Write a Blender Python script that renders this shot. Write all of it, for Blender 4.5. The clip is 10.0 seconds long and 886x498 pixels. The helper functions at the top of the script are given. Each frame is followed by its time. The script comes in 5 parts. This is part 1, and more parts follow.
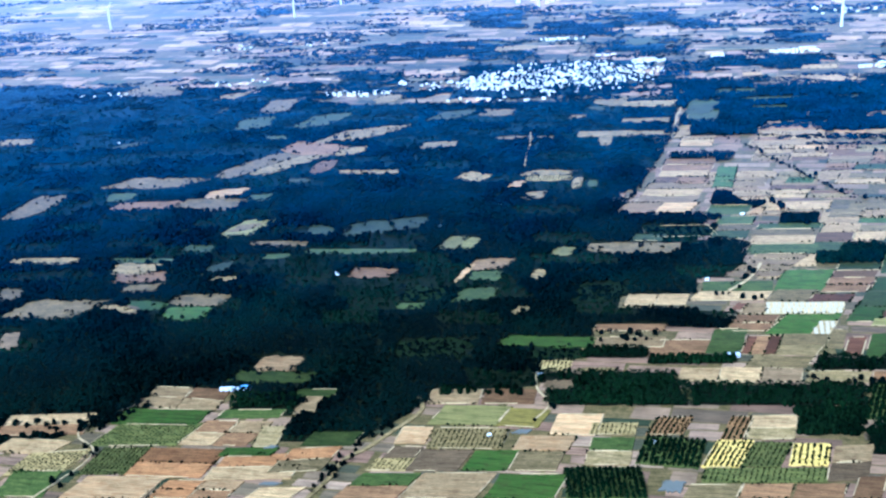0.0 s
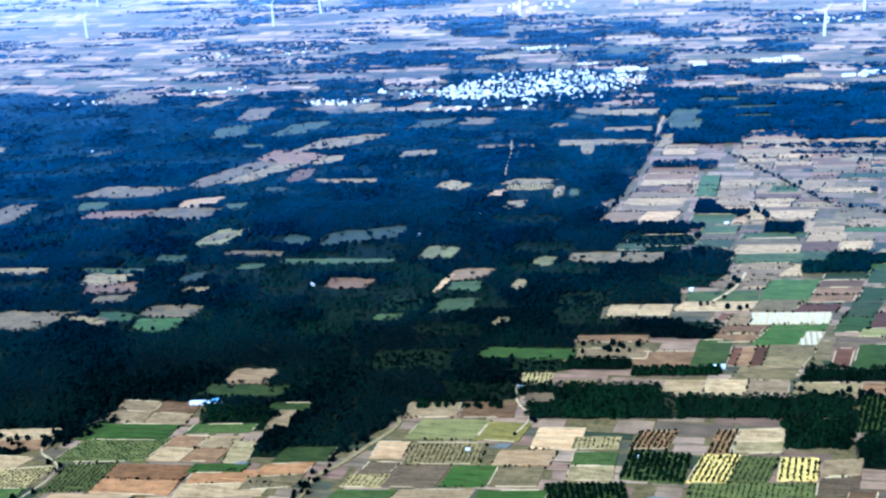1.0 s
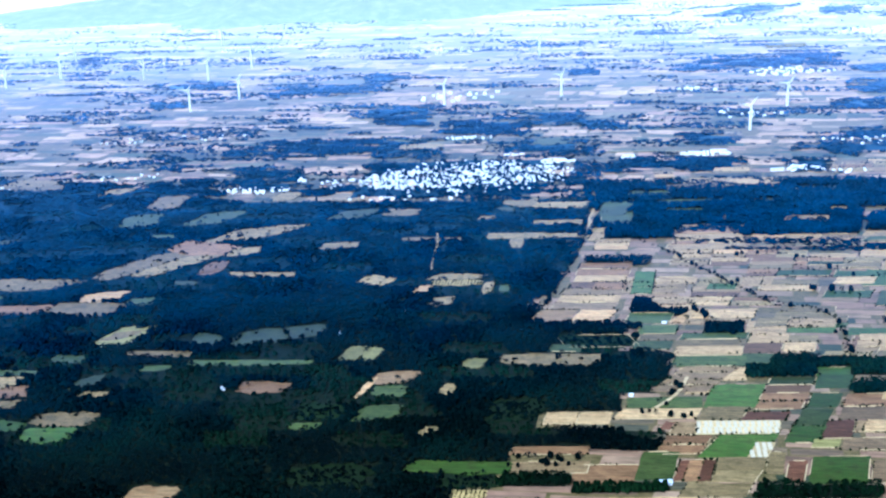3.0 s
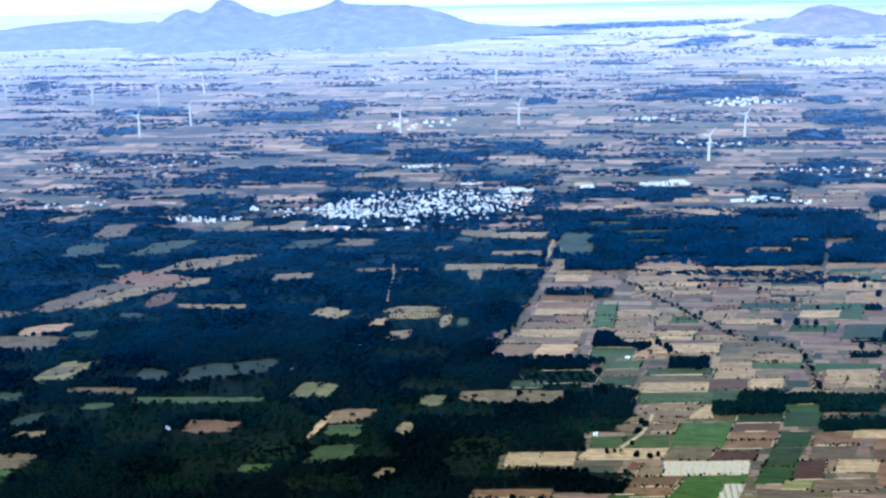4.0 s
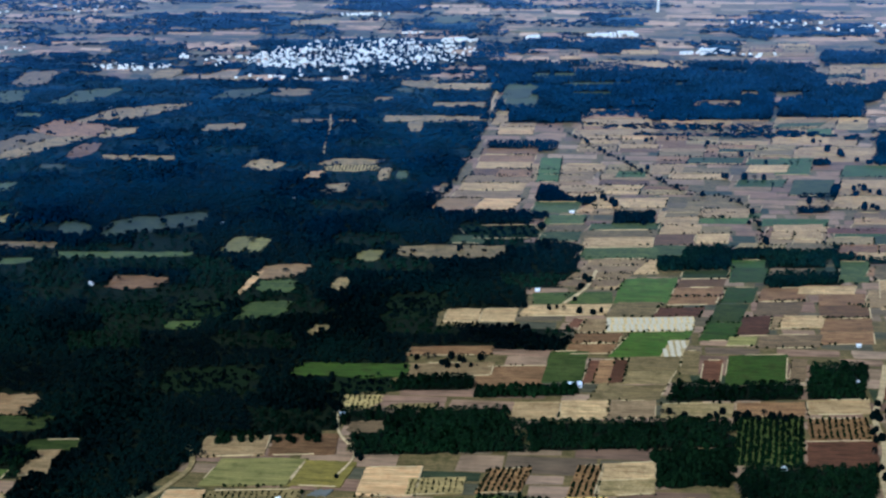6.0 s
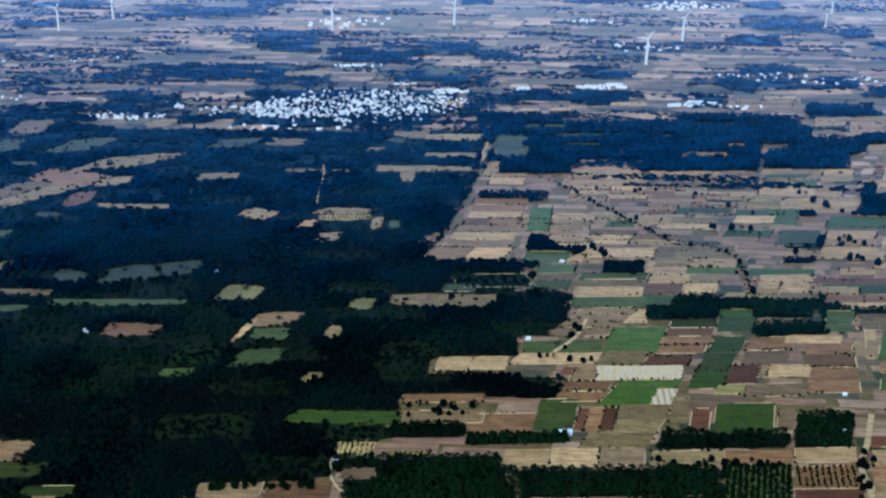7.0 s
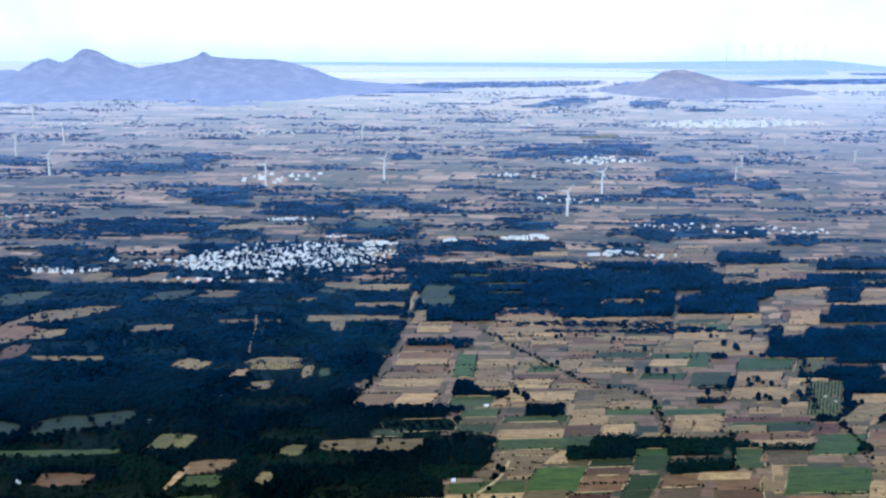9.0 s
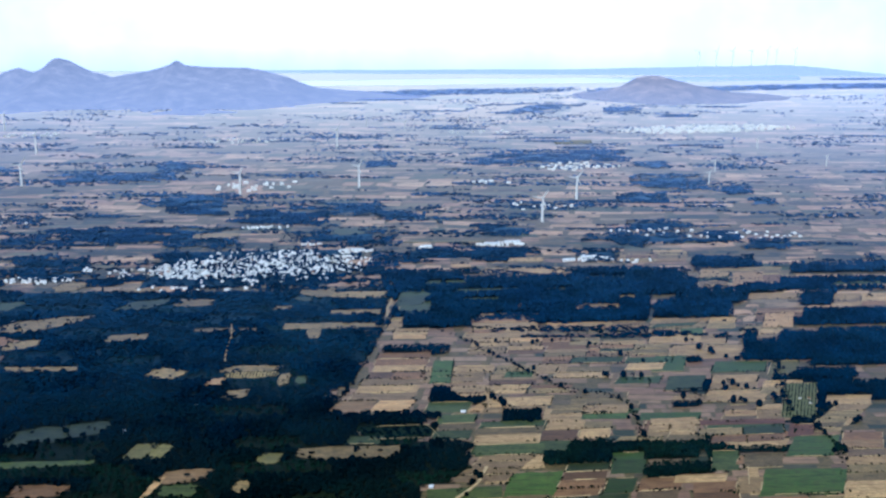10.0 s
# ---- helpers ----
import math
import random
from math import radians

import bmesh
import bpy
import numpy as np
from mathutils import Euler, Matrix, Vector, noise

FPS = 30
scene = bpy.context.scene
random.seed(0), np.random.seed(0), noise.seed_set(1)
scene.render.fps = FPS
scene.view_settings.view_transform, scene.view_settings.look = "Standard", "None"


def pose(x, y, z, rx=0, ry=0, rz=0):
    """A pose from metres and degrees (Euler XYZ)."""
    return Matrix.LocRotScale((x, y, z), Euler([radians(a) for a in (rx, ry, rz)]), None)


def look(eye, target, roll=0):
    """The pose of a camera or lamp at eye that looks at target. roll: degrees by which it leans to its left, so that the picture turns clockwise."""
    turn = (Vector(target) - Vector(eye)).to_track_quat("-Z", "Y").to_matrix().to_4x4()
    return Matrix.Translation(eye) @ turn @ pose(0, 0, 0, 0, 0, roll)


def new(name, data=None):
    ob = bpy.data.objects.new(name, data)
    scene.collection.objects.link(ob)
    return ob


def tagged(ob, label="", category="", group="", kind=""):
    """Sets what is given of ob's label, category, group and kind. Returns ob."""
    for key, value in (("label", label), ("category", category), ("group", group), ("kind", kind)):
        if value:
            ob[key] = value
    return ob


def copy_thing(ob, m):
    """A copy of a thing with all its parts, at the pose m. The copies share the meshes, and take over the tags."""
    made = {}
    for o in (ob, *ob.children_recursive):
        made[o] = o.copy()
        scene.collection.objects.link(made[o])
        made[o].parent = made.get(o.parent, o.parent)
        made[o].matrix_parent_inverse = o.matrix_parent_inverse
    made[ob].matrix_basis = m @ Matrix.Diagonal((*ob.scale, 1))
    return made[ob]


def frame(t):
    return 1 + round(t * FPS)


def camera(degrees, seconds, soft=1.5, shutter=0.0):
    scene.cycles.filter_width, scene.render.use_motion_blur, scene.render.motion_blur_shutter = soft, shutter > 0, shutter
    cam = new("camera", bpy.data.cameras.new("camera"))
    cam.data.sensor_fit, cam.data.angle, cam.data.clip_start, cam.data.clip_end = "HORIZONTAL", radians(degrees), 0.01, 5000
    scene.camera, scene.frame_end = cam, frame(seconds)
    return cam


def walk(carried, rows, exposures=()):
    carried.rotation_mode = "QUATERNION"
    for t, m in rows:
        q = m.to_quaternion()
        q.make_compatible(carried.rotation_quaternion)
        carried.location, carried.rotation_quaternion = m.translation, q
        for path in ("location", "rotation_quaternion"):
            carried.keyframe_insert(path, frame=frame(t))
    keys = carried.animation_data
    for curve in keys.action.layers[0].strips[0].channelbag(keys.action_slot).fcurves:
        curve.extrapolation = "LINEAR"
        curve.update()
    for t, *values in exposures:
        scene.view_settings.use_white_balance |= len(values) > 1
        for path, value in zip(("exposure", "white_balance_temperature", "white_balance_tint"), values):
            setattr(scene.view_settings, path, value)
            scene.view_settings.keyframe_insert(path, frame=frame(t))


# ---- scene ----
# ---- camera and walk: a long lens from an aircraft, over farmland ----
cam = camera(42.8, 10.0, soft=2.4)
PATH = [
    (0, 19.31, -104.91, 446.85, 66.964, 4.282, 13.070),
    (0.5, 20.29, -98.93, 440.79, 67.008, 4.129, 12.724),
    (1, 17.21, -82.58, 434.11, 67.542, 3.942, 12.257),
    (1.5, 12.44, -65.81, 429.59, 68.463, 3.596, 11.501),
    (2, 6.74, -48.88, 426.60, 69.447, 3.161, 10.486),
    (2.5, 2.37, -31.83, 422.05, 70.582, 2.715, 9.513),
    (4, -10.35, 20.92, 410.08, 73.160, 1.357, 6.382),
    (4.5, -13.21, 37.96, 404.94, 71.993, 0.904, 5.207),
    (5, -13.34, 54.15, 397.17, 67.116, 0.478, 4.355),
    (5.5, -10.70, 60.59, 389.65, 65.619, 0.199, 3.925),
    (7, -11.96, 49.10, 395.17, 68.396, -0.299, 3.376),
    (7.5, -10.01, 34.21, 400.32, 70.373, -0.546, 2.525),
    (8, -6.43, 20.36, 405.62, 72.593, -0.669, 1.646),
    (8.5, -3.46, 10.28, 409.07, 74.623, -0.690, 0.831),
    (9, -2.92, 4.12, 409.40, 75.958, -0.622, 0.014),
    (9.5, -2.83, 2.95, 408.66, 76.448, -0.493, -0.691),
    (10, -2.44, 3.42, 408.39, 76.347, -0.383, -1.306),
]
walk(cam, [(t, pose(x, y, z, rx, ry, rz)) for t, x, y, z, rx, ry, rz in PATH],
     exposures=[(0.0, 0.34, 4100, 5), (2.5, 0.34, 4200, 5), (4.0, -0.34, 4450, 5), (5.5, -0.56, 4650, 5), (7.5, -0.74, 4550, 5), (9.0, -0.76, 4850, 5), (10.0, -0.82, 4900, 5)])

# ---- light: a hazy bright day, sun high behind and to the left ----
SUN_HEIGHT, SUN_BEARING = 44.0, 208.0
world = bpy.data.worlds.new("hazy_sky")
scene.world = world
world.use_nodes = True
wn, wl = world.node_tree.nodes, world.node_tree.links
sky = wn.new("ShaderNodeTexSky")
sky.sky_type, sky.sun_disc = "NISHITA", False
sky.sun_elevation, sky.sun_rotation = radians(SUN_HEIGHT), radians(SUN_BEARING)
sky.dust_density, sky.air_density = 2.0, 1.6
wl.new(sky.outputs[0], wn["Background"].inputs[0])
wn["Background"].inputs[1].default_value = 0.10
sun_data = bpy.data.lights.new("sun", "SUN")
sun_data.energy, sun_data.angle, sun_data.color = 5.0, radians(0.6), (1.0, 0.95, 0.87)
sun = new("sun", sun_data)
b = radians(SUN_BEARING)
h = radians(SUN_HEIGHT)
sun.matrix_world = look((0, 0, 900), (-math.sin(b) * math.cos(h) * 900, -math.cos(b) * math.cos(h) * 900, 900 - math.sin(h) * 900))


# ---- materials ----
def nodes_of(name):
    m = bpy.data.materials.new(name)
    m.use_nodes = True
    n, l = m.node_tree.nodes, m.node_tree.links
    n.clear()
    return m, n, l


def finish(n, l, colour, rough=0.95, bump=None, haze_gloss=1.0, metal=0.0, haze_rough=0.55, spec=0.1, shares=(0.003, 0.042, 0.24, 0.50, 0.64, 0.72, 0.84), vary=None, tints=None):
    """A matt body under a glossy layer that imitates distance haze, growing towards grazing sight."""
    body = n.new("ShaderNodeBsdfPrincipled")
    body.inputs["Roughness"].default_value = rough
    body.inputs["Specular IOR Level"].default_value = spec
    body.inputs["Metallic"].default_value = metal
    l.new(colour, body.inputs["Base Color"])
    if bump:
        l.new(bump, body.inputs["Normal"])
    out = n.new("ShaderNodeOutputMaterial")
    if haze_gloss <= 0:
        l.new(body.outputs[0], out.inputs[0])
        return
    # normal fixed upwards, so every face takes the haze of its distance
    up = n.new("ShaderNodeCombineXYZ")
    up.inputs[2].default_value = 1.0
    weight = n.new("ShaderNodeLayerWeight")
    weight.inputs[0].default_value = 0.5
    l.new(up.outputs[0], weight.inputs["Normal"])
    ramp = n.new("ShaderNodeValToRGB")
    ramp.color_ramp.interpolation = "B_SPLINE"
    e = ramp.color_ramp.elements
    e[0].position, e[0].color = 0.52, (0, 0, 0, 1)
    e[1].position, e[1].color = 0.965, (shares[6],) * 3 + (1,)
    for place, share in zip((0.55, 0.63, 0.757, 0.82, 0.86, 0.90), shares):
        e.new(place).color = (min(0.8, share * haze_gloss),) * 3 + (1,)
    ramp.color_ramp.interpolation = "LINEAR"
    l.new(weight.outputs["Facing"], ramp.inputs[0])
    tint = ramp_node(n, l, weight.outputs["Facing"], *zip((0.55, 0.63, 0.757, 0.82, 0.86, 0.90), tints or LEAF_HAZE_TINTS))
    haze_sheen = n.new("ShaderNodeBsdfGlossy")
    l.new(tint, haze_sheen.inputs["Color"])
    haze_sheen.inputs["Roughness"].default_value = haze_rough
    l.new(up.outputs[0], haze_sheen.inputs["Normal"])
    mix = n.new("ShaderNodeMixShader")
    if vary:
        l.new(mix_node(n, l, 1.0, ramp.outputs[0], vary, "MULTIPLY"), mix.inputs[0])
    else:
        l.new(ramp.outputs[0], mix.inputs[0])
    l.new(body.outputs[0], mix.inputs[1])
    l.new(haze_sheen.outputs[0], mix.inputs[2])
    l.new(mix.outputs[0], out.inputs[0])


def noise_node(n, l, coord, scale, detail=5.0, rough=0.6):
    t = n.new("ShaderNodeTexNoise")
    t.inputs["Scale"].default_value, t.inputs["Detail"].default_value, t.inputs["Roughness"].default_value = scale, detail, rough
    l.new(coord, t.inputs["Vector"])
    return t.outputs[0]


def ramp_node(n, l, value, *stops):
    r = n.new("ShaderNodeValToRGB")
    e = r.color_ramp.elements
    while len(e) < len(stops):
        e.new(0.5)
    for k, (p, c) in enumerate(stops):
        e[k].position, e[k].color = p, (*c, 1)
    l.new(value, r.inputs[0])
    return r.outputs[0]


def mix_node(n, l, factor, a, b, kind="MIX"):
    m = n.new("ShaderNodeMix")
    m.data_type, m.blend_type = "RGBA", kind
    for socket, v in ((m.inputs[0], factor), (m.inputs[6], a), (m.inputs[7], b)):
        if isinstance(v, (int, float)):
            socket.default_value = v
        elif isinstance(v, tuple):
            socket.default_value = (*v, 1)
        else:
            l.new(v, socket)
    return m.outputs[2]


def shifted(n, l):
    """Object coordinates, moved by a random step for each object."""
    tc, info = n.new("ShaderNodeTexCoord"), n.new("ShaderNodeObjectInfo")
    step = n.new("ShaderNodeVectorMath")
    step.operation = "MULTIPLY_ADD"
    step.inputs[1].default_value, = ((900, 700, 0),)
    add = n.new("ShaderNodeCombineXYZ")
    for k in range(2):
        l.new(info.outputs["Random"], add.inputs[k])
    l.new(add.outputs[0], step.inputs[0])
    l.new(tc.outputs["Object"], step.inputs[2])
    return step.outputs[0], info.outputs["Random"]


# colours of the imitated haze, from a steep to a grazing sight
LEAF_HAZE_TINTS = ((0.08, 0.46, 0.60), (0.04, 0.31, 0.66), (0.13, 0.34, 0.66), (0.28, 0.47, 0.77), (0.42, 0.58, 0.86), (0.52, 0.66, 0.95))
LAND_HAZE_TINTS = ((0.38, 0.44, 0.54), (0.34, 0.43, 0.62), (0.33, 0.42, 0.62), (0.54, 0.59, 0.74), (0.74, 0.77, 0.90), (0.94, 0.95, 1.0))
SOIL_GAIN = 0.98  # brightness factor on all soil colours, tuned with the exposure
# share of the imitated haze from a steep to a grazing sight
LAND_HAZE = (0.03, 0.13, 0.24, 0.33, 0.47, 0.64, 0.84)
LEAF_HAZE = (0.003, 0.042, 0.24, 0.50, 0.64, 0.72, 0.84)


def soil(name, a, b, stain, furrow=0.0, spread=0.42, shares=LAND_HAZE):
    """Field soil or crop: two-scale mottling, stains, and furrows along the field."""
    a, b, stain = (tuple(min(0.8, v * SOIL_GAIN * warm) for v, warm in zip(c, (1.08, 0.96, 0.65))) for c in (a, b, stain))
    m, n, l = nodes_of(name)
    co, rnd = shifted(n, l)
    big = noise_node(n, l, co, 0.035, 4.0)
    patch = noise_node(n, l, co, 0.13, 5.0, 0.65)
    small = noise_node(n, l, co, 0.7, 6.0, 0.7)
    c = ramp_node(n, l, big, (0.34, a), (0.66, b))
    c = mix_node(n, l, ramp_node(n, l, patch, (0.46, (0, 0, 0)), (0.66, (0.7, 0.7, 0.7))), c, stain)
    c = mix_node(n, l, ramp_node(n, l, small, (0.42, (0, 0, 0)), (0.72, (0.8, 0.8, 0.8))), c, stain)
    along = n.new("ShaderNodeMapping")
    along.inputs["Scale"].default_value = (0.05, 0.42, 1)
    l.new(co, along.inputs["Vector"])
    streak = noise_node(n, l, along.outputs[0], 1.0, 4.0, 0.6)
    c = mix_node(n, l, 1.0, c, ramp_node(n, l, streak, (0.32, (0.62, 0.63, 0.6)), (0.5, (1.0, 1.0, 1.0)), (0.68, (1.28, 1.24, 1.18))), "MULTIPLY")
    if furrow > 0:
        wave = n.new("ShaderNodeTexWave")
        wave.bands_direction = "Y"
        wave.inputs["Scale"].default_value, wave.inputs["Distortion"].default_value, wave.inputs["Detail Scale"].default_value = 0.16, 2.5, 0.4
        l.new(co, wave.inputs["Vector"])
        c = mix_node(n, l, furrow, c, ramp_node(n, l, wave.outputs[0], (0.2, (0.55, 0.55, 0.55)), (0.8, (1.25, 1.2, 1.15))), "MULTIPLY")
    shade = n.new("ShaderNodeMapRange")
    shade.inputs[3].default_value, shade.inputs[4].default_value = 1 - spread, 1 + spread
    l.new(rnd, shade.inputs[0])
    c = mix_node(n, l, 1.0, c, shade.outputs[0], "MULTIPLY")
    bump = n.new("ShaderNodeBump")
    bump.inputs["Strength"].default_value, bump.inputs["Distance"].default_value = 0.6, 0.5
    l.new(small, bump.inputs["Height"])
    finish(n, l, c, bump=bump.outputs[0], shares=shares, tints=LAND_HAZE_TINTS if shares is LAND_HAZE else LEAF_HAZE_TINTS)
    return m


def leafage(name, a, b, haze_gloss=1.0):
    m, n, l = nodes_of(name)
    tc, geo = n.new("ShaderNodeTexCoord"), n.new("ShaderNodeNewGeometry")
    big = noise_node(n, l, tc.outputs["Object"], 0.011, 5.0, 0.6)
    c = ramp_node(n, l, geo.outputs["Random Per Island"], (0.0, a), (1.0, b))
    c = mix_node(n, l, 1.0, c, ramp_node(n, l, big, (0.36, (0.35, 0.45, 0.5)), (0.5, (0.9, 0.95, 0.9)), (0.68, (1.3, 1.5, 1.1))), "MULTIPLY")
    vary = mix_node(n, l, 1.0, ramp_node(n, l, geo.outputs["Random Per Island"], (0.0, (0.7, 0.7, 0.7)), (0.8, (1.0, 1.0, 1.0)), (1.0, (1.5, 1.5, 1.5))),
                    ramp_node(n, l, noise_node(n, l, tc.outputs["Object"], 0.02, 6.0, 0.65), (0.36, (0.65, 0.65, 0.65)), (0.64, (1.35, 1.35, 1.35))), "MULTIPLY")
    finish(n, l, c, rough=0.8, haze_gloss=haze_gloss, haze_rough=1.0, spec=0.01, shares=LEAF_HAZE, vary=vary)
    return m


def plain(name, colour, rough=0.7, wear=0.25, scale=0.8, haze_gloss=0.0, metal=0.0):
    m, n, l = nodes_of(name)
    co, rnd = shifted(n, l)
    c = mix_node(n, l, ramp_node(n, l, noise_node(n, l, co, scale, 6.0, 0.7), (0.45, (0, 0, 0)), (0.75, (1, 1, 1))), colour, tuple(v * (1 - wear) for v in colour))
    finish(n, l, c, rough=rough, haze_gloss=haze_gloss, metal=metal)
    return m


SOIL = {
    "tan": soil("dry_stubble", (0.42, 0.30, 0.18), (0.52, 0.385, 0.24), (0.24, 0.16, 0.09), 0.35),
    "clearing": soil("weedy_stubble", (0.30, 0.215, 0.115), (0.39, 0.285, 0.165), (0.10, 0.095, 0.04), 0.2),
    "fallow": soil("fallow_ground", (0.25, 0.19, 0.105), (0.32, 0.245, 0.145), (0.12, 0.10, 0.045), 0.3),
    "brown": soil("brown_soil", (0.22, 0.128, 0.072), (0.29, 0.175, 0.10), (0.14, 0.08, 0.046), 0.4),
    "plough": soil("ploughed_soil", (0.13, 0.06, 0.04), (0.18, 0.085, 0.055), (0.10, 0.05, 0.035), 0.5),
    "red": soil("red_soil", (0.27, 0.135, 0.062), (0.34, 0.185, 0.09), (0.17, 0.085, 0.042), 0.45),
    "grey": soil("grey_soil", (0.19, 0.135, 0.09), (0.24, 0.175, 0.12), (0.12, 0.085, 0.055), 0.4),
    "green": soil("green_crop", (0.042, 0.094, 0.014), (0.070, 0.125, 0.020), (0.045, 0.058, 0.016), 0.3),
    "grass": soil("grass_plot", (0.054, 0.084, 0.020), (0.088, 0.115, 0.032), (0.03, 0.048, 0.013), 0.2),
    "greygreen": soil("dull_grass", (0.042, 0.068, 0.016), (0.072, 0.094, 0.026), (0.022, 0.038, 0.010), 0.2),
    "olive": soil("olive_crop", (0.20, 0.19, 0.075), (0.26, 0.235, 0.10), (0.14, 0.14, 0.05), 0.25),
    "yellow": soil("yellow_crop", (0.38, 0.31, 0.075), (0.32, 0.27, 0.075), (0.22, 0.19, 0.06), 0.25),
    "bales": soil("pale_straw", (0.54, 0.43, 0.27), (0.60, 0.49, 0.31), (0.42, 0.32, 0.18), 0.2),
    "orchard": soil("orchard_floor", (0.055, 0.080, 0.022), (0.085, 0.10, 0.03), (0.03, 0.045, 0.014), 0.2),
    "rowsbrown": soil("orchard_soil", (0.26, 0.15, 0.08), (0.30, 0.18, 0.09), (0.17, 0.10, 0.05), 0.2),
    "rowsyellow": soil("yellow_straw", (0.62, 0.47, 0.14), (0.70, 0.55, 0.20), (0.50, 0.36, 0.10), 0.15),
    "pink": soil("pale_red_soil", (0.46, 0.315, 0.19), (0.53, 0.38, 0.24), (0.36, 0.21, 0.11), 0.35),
    "scrub": soil("scrub_land", (0.004, 0.012, 0.003), (0.010, 0.020, 0.005), (0.006, 0.015, 0.004), 0.0, 0.25, LEAF_HAZE),
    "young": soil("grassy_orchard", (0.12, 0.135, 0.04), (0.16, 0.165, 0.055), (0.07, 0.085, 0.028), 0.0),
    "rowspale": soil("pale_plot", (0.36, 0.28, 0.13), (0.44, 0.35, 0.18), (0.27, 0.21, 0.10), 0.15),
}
STRAW = plain("white_straw", (0.62, 0.51, 0.32), 0.9, 0.25)
LAND = soil("open_land", (0.15, 0.115, 0.055), (0.20, 0.15, 0.08), (0.045, 0.05, 0.018), 0.0, 0.0)
# near-black floor: the shade of the groves is put into its colour
SHADE_FLOOR = soil("wood_floor", (0.004, 0.008, 0.004), (0.008, 0.013, 0.005), (0.003, 0.006, 0.003), 0.0, 0.1, LEAF_HAZE)
# leaf colours far below real foliage: deep crown shade is put into them
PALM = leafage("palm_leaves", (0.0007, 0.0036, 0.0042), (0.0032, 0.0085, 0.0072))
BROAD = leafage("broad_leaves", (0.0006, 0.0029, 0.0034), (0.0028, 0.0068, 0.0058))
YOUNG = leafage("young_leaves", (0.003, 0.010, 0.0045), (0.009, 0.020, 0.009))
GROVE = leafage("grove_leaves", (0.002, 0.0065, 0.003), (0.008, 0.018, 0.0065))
BARK = plain("bark", (0.12, 0.09, 0.06), 0.9)
TRACK = soil("dirt_track", (0.50, 0.40, 0.28), (0.56, 0.46, 0.32), (0.40, 0.30, 0.20), 0.0, 0.1)
WHITE = plain("whitewash", (0.88, 0.88, 0.87), 0.7, 0.12)
CREAM = plain("cream_paint", (0.74, 0.66, 0.52), 0.7, 0.2)
ROOF = plain("roof_concrete", (0.62, 0.60, 0.56), 0.85, 0.3)
TILE = plain("clay_roof", (0.34, 0.16, 0.10), 0.8, 0.3)
SHEET = plain("sheet_roof", (0.72, 0.76, 0.80), 0.35, 0.2, 0.5)
POND = plain("pond_water", (0.15, 0.145, 0.115), 0.45, 0.2, 0.1)
BLUE = plain("blue_sheet", (0.22, 0.42, 0.72), 0.4, 0.2)
DARK = plain("dark_opening", (0.03, 0.03, 0.035), 0.4, 0.2)
STEEL = plain("white_tower_paint", (0.82, 0.82, 0.82), 0.4, 0.08, 0.3)


# ---- helpers for meshes ----
rng = np.random.default_rng(7)
FIELD_PLOTS, COUNT = [], [0]


def part(name, bm, material, parent, label=""):
    me = bpy.data.meshes.new(name)
    bm.to_mesh(me)
    bm.free()
    me.materials.append(material)
    ob = new(name, me)
    ob.parent = parent
    return tagged(ob, label) if label else ob


def array_mesh(name, verts, quads, material):
    """One mesh from arrays of vertices and four-cornered faces."""
    me = bpy.data.meshes.new(name)
    me.vertices.add(len(verts))
    me.vertices.foreach_set("co", np.ascontiguousarray(verts, dtype=np.float32).ravel())
    me.loops.add(quads.size)
    me.loops.foreach_set("vertex_index", np.ascontiguousarray(quads, dtype=np.int32).ravel())
    me.polygons.add(len(quads))
    me.polygons.foreach_set("loop_start", np.arange(0, quads.size, 4, dtype=np.int32))
    me.polygons.foreach_set("loop_total", np.full(len(quads), 4, dtype=np.int32))
    me.update(calc_edges=True)
    me.materials.append(material)
    return me


def box(bm, x0, x1, y0, y1, z0, z1):
    v = [bm.verts.new((x, y, z)) for z in (z0, z1) for x, y in ((x0, y0), (x1, y0), (x1, y1), (x0, y1))]
    for f in ((3, 2, 1, 0), (4, 5, 6, 7), (0, 1, 5, 4), (1, 2, 6, 5), (2, 3, 7, 6), (3, 0, 4, 7)):
        bm.faces.new([v[k] for k in f])


def prism(bm, r0, r1, z0, z1, sides=8, x=0, y=0):
    ring = [[bm.verts.new((x + r * math.cos(a), y + r * math.sin(a), z)) for a in (2 * math.pi * k / sides for k in range(sides))] for r, z in ((r0, z0), (r1, z1))]
    for k in range(sides):
        j = (k + 1) % sides
        bm.faces.new((ring[0][k], ring[0][j], ring[1][j], ring[1][k]))
    bm.faces.new(ring[1])
    bm.faces.new(ring[0][::-1])


def inside(px, py, poly):
    hit = np.zeros(len(px), bool)
    for (x0, y0), (x1, y1) in zip(poly, poly[1:] + poly[:1]):
        cross = (y0 > py) != (y1 > py)
        hit ^= cross & (px < (x1 - x0) * (py - y0) / (y1 - y0 + 1e-9) + x0)
    return hit


def in_plot(px, py, plot, margin=0.0):
    cx, cy, w, d, lean, slope = plot
    v = py - cy - slope * (px - cx)
    u = px - cx - lean * v / d
    return (np.abs(u) < w / 2 + margin) & (np.abs(v) < d / 2 + margin)


